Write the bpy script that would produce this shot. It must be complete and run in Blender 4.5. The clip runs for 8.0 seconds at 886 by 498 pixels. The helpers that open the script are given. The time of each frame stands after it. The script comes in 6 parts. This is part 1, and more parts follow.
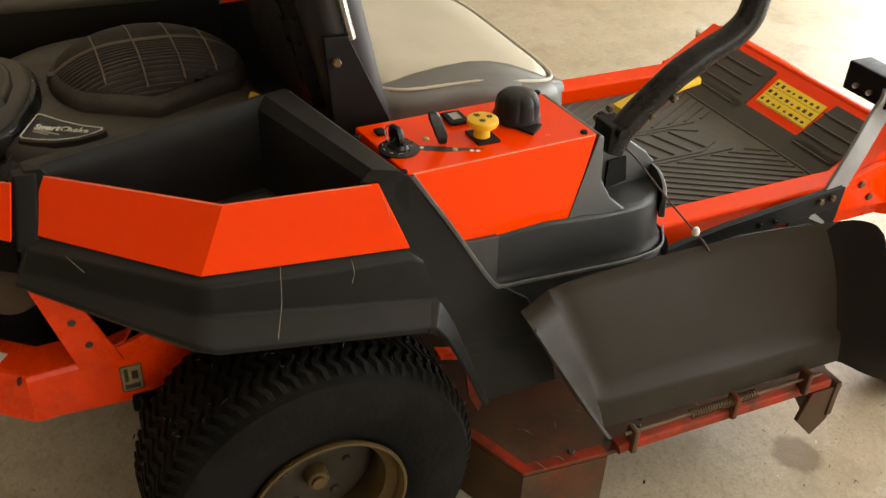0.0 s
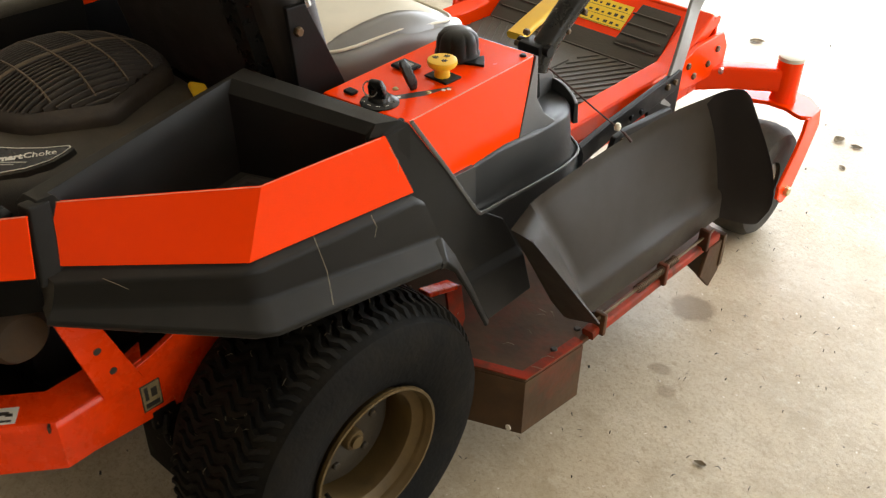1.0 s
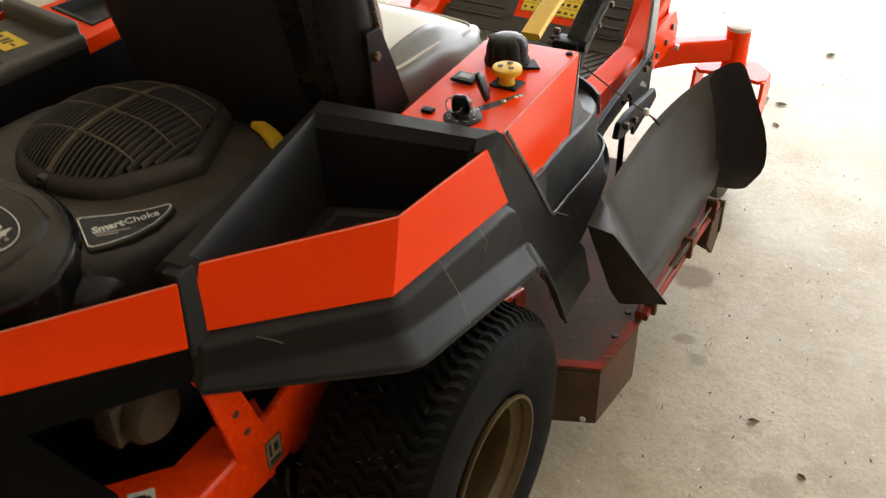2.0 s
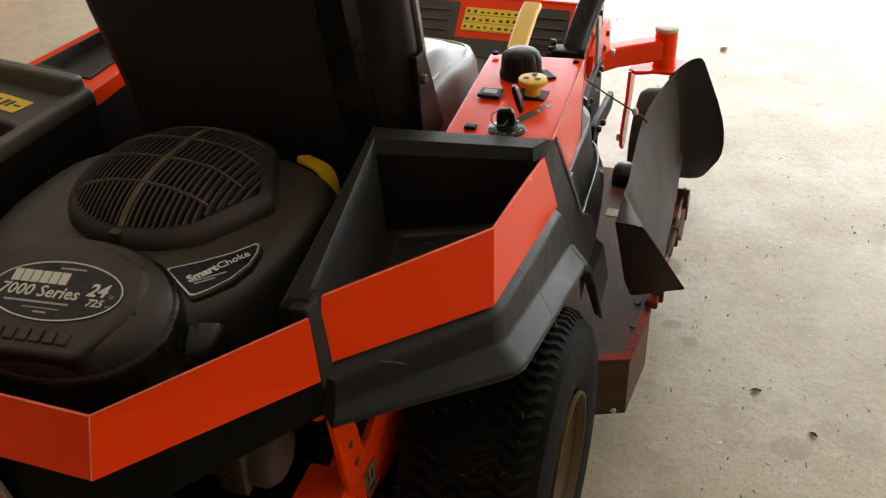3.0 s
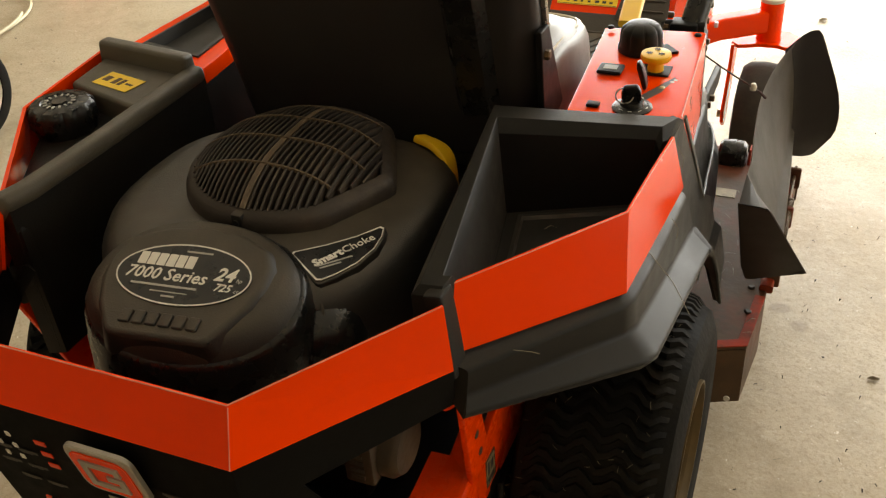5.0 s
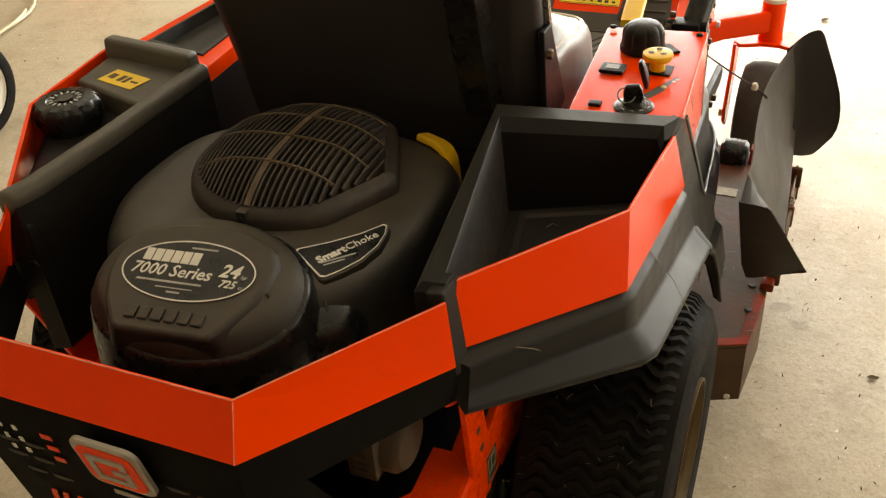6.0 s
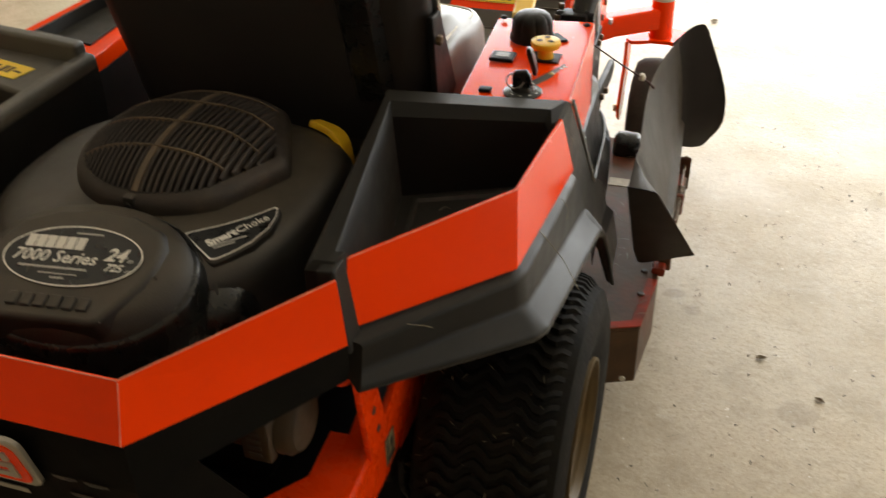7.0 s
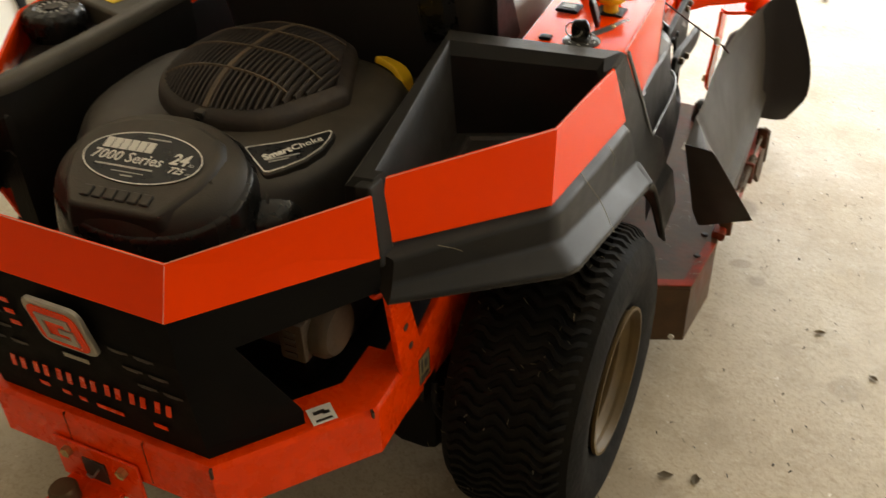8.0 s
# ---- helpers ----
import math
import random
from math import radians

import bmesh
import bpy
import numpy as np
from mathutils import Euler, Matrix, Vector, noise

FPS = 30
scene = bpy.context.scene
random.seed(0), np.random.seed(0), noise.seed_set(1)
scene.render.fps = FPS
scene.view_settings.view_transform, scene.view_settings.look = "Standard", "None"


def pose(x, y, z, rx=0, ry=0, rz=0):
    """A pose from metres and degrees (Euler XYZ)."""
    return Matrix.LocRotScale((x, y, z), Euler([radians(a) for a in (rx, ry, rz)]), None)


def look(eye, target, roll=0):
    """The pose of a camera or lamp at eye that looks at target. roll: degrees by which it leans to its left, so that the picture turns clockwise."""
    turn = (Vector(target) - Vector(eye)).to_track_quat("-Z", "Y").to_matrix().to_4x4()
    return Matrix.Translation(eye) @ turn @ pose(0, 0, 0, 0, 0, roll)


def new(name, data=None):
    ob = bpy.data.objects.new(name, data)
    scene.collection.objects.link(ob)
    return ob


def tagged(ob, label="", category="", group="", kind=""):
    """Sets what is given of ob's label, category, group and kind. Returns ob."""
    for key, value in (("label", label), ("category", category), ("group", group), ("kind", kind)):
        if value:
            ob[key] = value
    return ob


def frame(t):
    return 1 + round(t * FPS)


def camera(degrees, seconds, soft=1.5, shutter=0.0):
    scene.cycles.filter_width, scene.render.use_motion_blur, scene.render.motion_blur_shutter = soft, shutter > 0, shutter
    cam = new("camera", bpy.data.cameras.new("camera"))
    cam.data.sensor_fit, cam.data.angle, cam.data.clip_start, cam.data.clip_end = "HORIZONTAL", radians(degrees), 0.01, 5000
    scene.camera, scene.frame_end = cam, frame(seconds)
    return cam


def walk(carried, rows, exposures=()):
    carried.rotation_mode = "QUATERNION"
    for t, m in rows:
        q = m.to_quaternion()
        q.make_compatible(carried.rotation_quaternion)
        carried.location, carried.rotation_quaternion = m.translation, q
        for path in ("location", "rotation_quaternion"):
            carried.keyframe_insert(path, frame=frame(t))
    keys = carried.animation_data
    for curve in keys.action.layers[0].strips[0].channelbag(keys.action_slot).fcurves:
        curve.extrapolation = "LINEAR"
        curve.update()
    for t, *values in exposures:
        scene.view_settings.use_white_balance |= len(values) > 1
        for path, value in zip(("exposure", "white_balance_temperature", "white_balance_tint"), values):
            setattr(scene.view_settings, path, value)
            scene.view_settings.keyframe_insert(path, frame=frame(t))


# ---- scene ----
cam = camera(49.5, 8.0, soft=1.25, shutter=0.27)

PATH = [
    (0, (1.56, -0.316, 1.463), (0.083, 0.437, 0.344), 3.4),
    (0.3, (1.503, -0.445, 1.457), (0.175, 0.448, 0.432), 3.1),
    (0.5, (1.481, -0.557, 1.448), (0.191, 0.517, 0.36), 2.1),
    (0.6, (1.451, -0.618, 1.432), (0.281, 0.44, 0.372), 2.6),
    (0.8, (1.417, -0.686, 1.445), (0.334, 0.422, 0.345), 2),
    (1, (1.375, -0.729, 1.454), (0.281, 0.486, 0.302), 1.1),
    (1.2, (1.288, -0.784, 1.46), (0.316, 0.41, 0.346), 1.3),
    (1.5, (1.188, -0.859, 1.466), (0.261, 0.435, 0.255), -3.9),
    (1.8, (1.108, -0.918, 1.461), (0.272, 0.376, 0.35), -2),
    (2, (1.053, -0.949, 1.465), (0.216, 0.457, 0.315), -1.1),
    (2.2, (0.995, -0.97, 1.477), (0.162, 0.459, 0.352), -3.9),
    (3.3, (0.743, -1.14, 1.469), (0.203, 0.435, 0.36), -1.4),
    (3.5, (0.728, -1.132, 1.464), (0.104, 0.413, 0.358), -4.3),
    (4, (0.699, -1.103, 1.458), (0.017, 0.41, 0.342), -5.6),
    (4.5, (0.689, -1.103, 1.459), (0.001, 0.391, 0.32), -5.0),
    (6, (0.692, -1.112, 1.467), (-0.003, 0.37, 0.318), -4.5),
    (6.5, (0.695, -1.119, 1.468), (0.018, 0.385, 0.338), -4.3),
    (6.8, (0.711, -1.118, 1.457), (0.123, 0.337, 0.385), -3.2),
    (7, (0.727, -1.132, 1.443), (0.199, 0.423, 0.3), -2.0),
    (7.2, (0.743, -1.154, 1.425), (0.306, 0.327, 0.319), 0.1),
    (7.5, (0.766, -1.175, 1.415), (0.289, 0.336, 0.195), 0.1),
    (7.8, (0.804, -1.19, 1.425), (0.232, 0.208, 0.271), -1),
    (8, (0.851, -1.187, 1.434), (0.124, 0.255, 0.254), -2.0),
]
EXPOSURES = [(0, 0.24, 7050, 10), (0.5, 0.44, 6850, 10), (1, 0.42, 6600, 10), (1.5, 0.31, 6550, 10), (2, 0.18, 6550, 10), (3.5, -0.22, 6600, 10), (4, -0.10, 6900, 10),
             (4.5, 0.12, 7250, 10), (6, 0.46, 7800, 10), (6.5, 0.40, 7250, 10), (7, 0.18, 6950, 10), (7.5, 0.04, 6950, 10), (8, 0.24, 7250, 10)]
walk(cam, [(t, look(eye, target, roll)) for t, eye, target, roll in PATH], EXPOSURES)

# ---- light ----
world = bpy.data.worlds.new("sky_world")
scene.world = world
world.use_nodes = True
wn, wl = world.node_tree.nodes, world.node_tree.links
sky = wn.new("ShaderNodeTexSky")
sky.sky_type, sky.sun_disc = "NISHITA", False
sky.sun_elevation, sky.sun_rotation = radians(50), radians(20)
wn["Background"].inputs["Strength"].default_value = 0.12
wl.new(sky.outputs[0], wn["Background"].inputs["Color"])


def area_lamp(name, m, sx, sy, power, color):
    d = bpy.data.lights.new(name, "AREA")
    d.shape, d.size, d.size_y, d.energy, d.color = "RECTANGLE", sx, sy, power, color
    ob = new(name, d)
    ob.matrix_world = m
    return ob


# daylight entering through the wide open garage doorway ahead
area_lamp("doorway_daylight", look((0.6, 4.38, 1.25), (0.3, 0.0, 0.45)), 6.6, 2.3, 334, (0.90, 0.955, 1.0))
# added fill from the right; no side opening is seen
area_lamp("side_fill", look((4.9, 1.2, 1.2), (0.0, 0.4, 0.5)), 3.0, 2.2, 40, (1.0, 0.96, 0.89))


# ---- materials ----
def ramp(nt, fac, stops):
    r = nt.nodes.new("ShaderNodeValToRGB")
    while len(r.color_ramp.elements) < len(stops):
        r.color_ramp.elements.new(0.5)
    for e, (p, c) in zip(r.color_ramp.elements, stops):
        e.position, e.color = p, (*c, 1)
    nt.links.new(fac, r.inputs[0])
    return r.outputs[0]


def noise_tex(nt, scale, detail=4.0, rough=0.6, stretch=(1, 1, 1), turn=0.0):
    co, mp, n = nt.nodes.new("ShaderNodeTexCoord"), nt.nodes.new("ShaderNodeMapping"), nt.nodes.new("ShaderNodeTexNoise")
    mp.inputs["Scale"].default_value = stretch
    n.inputs["Scale"].default_value, n.inputs["Detail"].default_value, n.inputs["Roughness"].default_value = scale, detail, rough
    rot = nt.nodes.new("ShaderNodeVectorRotate")
    rot.rotation_type = "Z_AXIS"
    rot.inputs["Angle"].default_value = radians(turn)
    nt.links.new(co.outputs["Object"], rot.inputs["Vector"])
    nt.links.new(rot.outputs[0], mp.inputs[0])
    nt.links.new(mp.outputs[0], n.inputs["Vector"])
    return n.outputs["Fac"]


def mixed(nt, fac, a, b):
    m = nt.nodes.new("ShaderNodeMix")
    m.data_type = "RGBA"
    if isinstance(fac, float):
        m.inputs[0].default_value = fac
    else:
        nt.links.new(fac, m.inputs[0])
    for s, v in ((m.inputs[6], a), (m.inputs[7], b)):
        if isinstance(v, tuple):
            s.default_value = (*v, 1)
        else:
            nt.links.new(v, s)
    return m.outputs[2]


def shade(c, k):
    return tuple(min(1, v * k) for v in c)


def material(name, color, rough=0.5, metal=0.0, vary=0.12, scale=9.0, dirt=None, dirt_amount=0.0, dirt_scale=5.0, bump=0.0, bump_scale=250.0,
             spec=0.5, coat=0.0, sheen=0.0, stretch=(1, 1, 1), dust_light=None, dust_light_amount=0.5):
    """Base colour with broad tone change, a layer of dirt in patches, uneven gloss and a fine relief."""
    mat = bpy.data.materials.new(name)
    mat.use_nodes = True
    nt = mat.node_tree
    b = nt.nodes["Principled BSDF"]
    broad = noise_tex(nt, scale, 5, 0.62, stretch)
    col = ramp(nt, broad, [(0.28, shade(color, 1 - vary)), (0.72, shade(color, 1 + vary))])
    if dirt:
        patch = ramp(nt, noise_tex(nt, dirt_scale, 8, 0.72, stretch), [(0.62 - dirt_amount * 0.4, (0, 0, 0)), (0.72, (dirt_amount, dirt_amount, dirt_amount))])
        col = mixed(nt, patch, col, dirt)
    if dust_light:
        # paler level surfaces in uneven patches: dust plus top light painted in
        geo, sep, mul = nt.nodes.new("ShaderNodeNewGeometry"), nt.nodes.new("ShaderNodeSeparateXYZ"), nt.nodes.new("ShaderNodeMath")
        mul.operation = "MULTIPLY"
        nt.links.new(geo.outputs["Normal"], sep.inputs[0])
        nt.links.new(ramp(nt, sep.outputs["Z"], [(0.55, (0, 0, 0)), (0.97, (dust_light_amount,) * 3)]), mul.inputs[0])
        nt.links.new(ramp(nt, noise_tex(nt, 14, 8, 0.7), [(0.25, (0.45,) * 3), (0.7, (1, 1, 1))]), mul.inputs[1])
        col = mixed(nt, mul.outputs[0], col, dust_light)
    nt.links.new(col, b.inputs["Base Color"])
    gloss = ramp(nt, noise_tex(nt, scale * 4, 6), [(0.3, (max(0, rough - 0.08),) * 3), (0.7, (min(1, rough + 0.08),) * 3)])
    nt.links.new(gloss, b.inputs["Roughness"])
    b.inputs["Metallic"].default_value = metal
    b.inputs["Specular IOR Level"].default_value = spec
    b.inputs["Coat Weight"].default_value, b.inputs["Coat Roughness"].default_value = coat, 0.12
    b.inputs["Sheen Weight"].default_value, b.inputs["Sheen Roughness"].default_value = sheen, 0.35
    b.inputs["Sheen Tint"].default_value = (1.0, 0.92, 0.8, 1)
    if bump:
        bp = nt.nodes.new("ShaderNodeBump")
        bp.inputs["Strength"].default_value, bp.inputs["Distance"].default_value = bump, 0.002
        nt.links.new(noise_tex(nt, bump_scale, 2, 0.5), bp.inputs["Height"])
        nt.links.new(bp.outputs[0], b.inputs["Normal"])
    return mat


DUST = (0.30, 0.25, 0.18)
M = {
    "orange": material("orange_paint", (0.95, 0.050, 0.0005), 0.20, vary=0.04, scale=4, dirt=(0.55, 0.05, 0.004), dirt_amount=0.12, spec=0.17, coat=0.06),
    "orange_worn": material("worn_orange_paint", (0.90, 0.050, 0.001), 0.28, spec=0.36, vary=0.10, scale=8, dirt=(0.12, 0.03, 0.012), dirt_amount=0.28, dirt_scale=11, bump=0.1, bump_scale=60),
    "deck": material("dirty_red_deck", (0.070, 0.039, 0.019), 0.55, spec=0.22, vary=0.4, scale=9, dirt=(0.32, 0.022, 0.005), dirt_amount=0.34, dirt_scale=5, bump=0.3, bump_scale=70),
    "deck_edge": material("scraped_red_edge", (0.50, 0.030, 0.006), 0.55, spec=0.15, vary=0.35, scale=12, dirt=(0.055, 0.032, 0.016), dirt_amount=1.0, dirt_scale=19, bump=0.3, bump_scale=70),
    "plastic": material("grey_moulded_plastic", (0.0098, 0.0096, 0.0090), 0.44, spec=0.18, sheen=0.10, vary=0.25, scale=6, dirt=(0.020, 0.018, 0.014), dirt_amount=0.35, dirt_scale=7, bump=0.10, bump_scale=900, dust_light=(0.060, 0.055, 0.045), dust_light_amount=0.34),
    "pod": material("lighter_grey_pod_plastic", (0.050, 0.050, 0.049), 0.36, spec=0.5, vary=0.2, scale=6, dirt=(0.05, 0.046, 0.038), dirt_amount=0.3, dirt_scale=7, bump=0.10, bump_scale=900),
    # pale tone for worn edges and the highlight painted along them
    "highlight_wear": material("edge_highlight_and_wear", (0.70, 0.34, 0.24), 0.45, vary=0.3, scale=40, dirt=(0.85, 0.08, 0.01), dirt_amount=0.8, dirt_scale=25),
    "guard": material("flat_black_guard_paint", (0.0046, 0.0044, 0.0040), 0.6, vary=0.3, scale=10, dirt=(0.012, 0.010, 0.007), dirt_amount=0.2, bump=0.12, spec=0.06),
    "tan_label": material("weathered_tan_label", (0.30, 0.235, 0.12), 0.5, vary=0.25, scale=60, dirt=(0.10, 0.075, 0.04), dirt_amount=0.6, dirt_scale=70),
    # pale grey for highlights painted on rubbed plastic and slot edges
    "scuff_glint": material("scuff_edge_highlight", (0.10, 0.10, 0.095), 0.5, vary=0.35, scale=30, dirt=(0.02, 0.02, 0.018), dirt_amount=0.6, dirt_scale=40),
    # tank plastic darkened for the wall, its shade put into the colour
    "tank_wall": material("shaded_olive_tank_wall", (0.0095, 0.0085, 0.0068), 0.5, spec=0.35, vary=0.2, scale=7, dirt=(0.03, 0.026, 0.02), dirt_amount=0.15, bump=0.3, bump_scale=420),
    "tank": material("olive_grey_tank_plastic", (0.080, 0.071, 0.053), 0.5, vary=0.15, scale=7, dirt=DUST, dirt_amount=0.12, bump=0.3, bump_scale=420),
    "cover": material("black_engine_cover_plastic", (0.0135, 0.0125, 0.0110), 0.48, vary=0.15, scale=6, dirt=(0.07, 0.058, 0.042), dirt_amount=0.3, dirt_scale=6, bump=0.25, bump_scale=480, dust_light=(0.12, 0.096, 0.066), dust_light_amount=0.52),
    "gloss": material("glossy_black_plastic", (0.010, 0.010, 0.0095), 0.28, spec=0.38, vary=0.2, scale=10, dirt=DUST, dirt_amount=0.08, bump=0.1),
    "black": material("black_paint", (0.0095, 0.0090, 0.0088), 0.42, vary=0.25, scale=10, dirt=(0.02, 0.018, 0.013), dirt_amount=0.15, bump=0.1, spec=0.12),
    "seat_shell": material("black_seat_shell_plastic", (0.028, 0.0250, 0.0250), 0.5, spec=0.3, vary=0.2, scale=6, dirt=(0.03, 0.026, 0.02), dirt_amount=0.25, dirt_scale=5, bump=0.1, bump_scale=600),
    "screen": material("dusty_brown_black_screen", (0.027, 0.0195, 0.0145), 0.6, vary=0.25, scale=20, dirt=(0.12, 0.088, 0.058), dirt_amount=0.32, dirt_scale=9, bump=0.2),
    "screen_rib": material("dusty_screen_rib", (0.105, 0.074, 0.045), 0.6, vary=0.2, scale=20, dirt=(0.2, 0.15, 0.1), dirt_amount=0.4, bump=0.2),
    "rubber": material("tyre_rubber", (0.0066, 0.0065, 0.0062), 0.72, spec=0.09, vary=0.3, scale=9, dirt=(0.026, 0.020, 0.012), dirt_amount=0.4, dirt_scale=10, bump=0.5, bump_scale=110),
    "castor_rubber": material("dusty_castor_rubber", (0.035, 0.032, 0.027), 0.75, spec=0.2, vary=0.25, scale=14, dirt=(0.09, 0.08, 0.06), dirt_amount=0.4, dirt_scale=20, bump=0.3, bump_scale=150),
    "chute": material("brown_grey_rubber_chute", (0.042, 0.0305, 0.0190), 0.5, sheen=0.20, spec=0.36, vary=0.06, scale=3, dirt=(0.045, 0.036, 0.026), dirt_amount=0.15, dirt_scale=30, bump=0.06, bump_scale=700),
    # chute rubber darkened, with the flaps' shade put into the colour
    "chute_flap": material("shaded_chute_flap", (0.0175, 0.0125, 0.0110), 0.5, spec=0.22, sheen=0.10, vary=0.15, scale=5, dirt=(0.03, 0.025, 0.02), dirt_amount=0.2, bump=0.1, bump_scale=300),
    "mat": material("black_rubber_mat", (0.062, 0.054, 0.043), 0.6, spec=0.35, sheen=0.15, vary=0.2, scale=8, dirt=(0.06, 0.052, 0.04), dirt_amount=0.3, dirt_scale=7, bump=0.25, bump_scale=200),
    "rim": material("dirty_cream_wheel_paint", (0.118, 0.076, 0.027), 0.5, spec=0.25, vary=0.18, scale=8, dirt=(0.05, 0.033, 0.016), dirt_amount=0.75, dirt_scale=7, bump=0.15, bump_scale=90),
    "steel": material("bare_steel", (0.45, 0.44, 0.42), 0.32, 0.9, vary=0.15, scale=14, dirt=(0.2, 0.13, 0.08), dirt_amount=0.2),
    "brass": material("yellow_zinc_bolt", (0.5, 0.4, 0.2), 0.35, 0.8, vary=0.2, scale=30),
    "grey_steel": material("grey_painted_lever", (0.24, 0.24, 0.235), 0.42, 0.3, vary=0.18, scale=12, dirt=(0.1, 0.09, 0.08), dirt_amount=0.4, dirt_scale=9),
    "vinyl": material("beige_seat_vinyl", (0.57, 0.515, 0.40), 0.5, vary=0.08, scale=6, dirt=(0.3, 0.26, 0.2), dirt_amount=0.2, bump=0.12, bump_scale=500),
    "vinyl_grey": material("grey_seat_vinyl", (0.15, 0.142, 0.13), 0.36, vary=0.12, scale=8, dirt=(0.2, 0.18, 0.15), dirt_amount=0.15, bump=0.12, bump_scale=500),
    "yellow": material("yellow_plastic", (0.80, 0.47, 0.02), 0.4, vary=0.08, scale=12, dirt=(0.3, 0.2, 0.05), dirt_amount=0.12),
    "rim_dark": material("dark_wheel_disc", (0.031, 0.0225, 0.011), 0.65, vary=0.3, scale=10, dirt=(0.02, 0.015, 0.01), dirt_amount=0.5, dirt_scale=9, bump=0.2),
    "rust": material("rusty_spring_steel", (0.12, 0.075, 0.035), 0.5, 0.5, vary=0.3, scale=40, dirt=(0.05, 0.028, 0.014), dirt_amount=0.6, dirt_scale=20),
    "yellow_label": material("yellow_warning_label", (0.92, 0.62, 0.02), 0.35, vary=0.05, scale=10, dirt=(0.4, 0.28, 0.06), dirt_amount=0.2),
    "shadow_black": material("pocket_shade_black", (0.011, 0.0102, 0.009), 0.9, vary=0.2, spec=0.05),
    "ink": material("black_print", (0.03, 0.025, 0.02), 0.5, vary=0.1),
    "white": material("white_print", (0.78, 0.76, 0.70), 0.45, vary=0.05, scale=20, dirt=(0.4, 0.36, 0.3), dirt_amount=0.12, dirt_scale=30),
    "grey_print": material("grey_print", (0.46, 0.45, 0.42), 0.45, vary=0.08),
    "label_black": material("black_label_film", (0.014, 0.014, 0.014), 0.3, vary=0.1, dirt=DUST, dirt_amount=0.1),
    "silver": material("dull_silver_badge", (0.42, 0.40, 0.35), 0.4, 0.5, vary=0.12, scale=30, dirt=DUST, dirt_amount=0.2),
    "muffler": material("heat_stained_muffler_steel", (0.050, 0.027, 0.008), 0.65, 0.0, vary=0.45, scale=16, dirt=(0.02, 0.013, 0.008), dirt_amount=0.75, dirt_scale=12, bump=0.4, bump_scale=90),
    "cap_cream": material("cream_plastic_cap", (0.62, 0.58, 0.48), 0.5, vary=0.1, scale=20, dirt=DUST, dirt_amount=0.3),
    "rope": material("dark_red_cord", (0.055, 0.024, 0.019), 0.8, vary=0.3, scale=80),
    "hose": material("pale_yellow_hose", (0.55, 0.50, 0.34), 0.5, vary=0.1, scale=10, dirt=DUST, dirt_amount=0.2),
    "grass": material("dry_grass", (0.27, 0.24, 0.165), 0.8, vary=0.4, scale=40),
    "leaf": material("dead_leaf", (0.24, 0.185, 0.115), 0.8, vary=0.5, scale=30),
    "wall": material("painted_block_wall", (0.46, 0.375, 0.255), 0.8, vary=0.08, scale=2, dirt=(0.45, 0.38, 0.28), dirt_amount=0.3, dirt_scale=2, bump=0.3, bump_scale=60),
    "ceiling": material("ceiling_board", (0.84, 0.80, 0.71), 0.85, vary=0.06, scale=2, bump=0.2, bump_scale=80),
    "bin_floor": material("dusty_bin_floor_plastic", (0.020, 0.0175, 0.0145), 0.55, vary=0.3, scale=12, dirt=(0.07, 0.056, 0.04), dirt_amount=0.5, dirt_scale=9, bump=0.3, bump_scale=300),
    "glass_lcd": material("grey_display_window", (0.30, 0.31, 0.29), 0.2, vary=0.1),
}


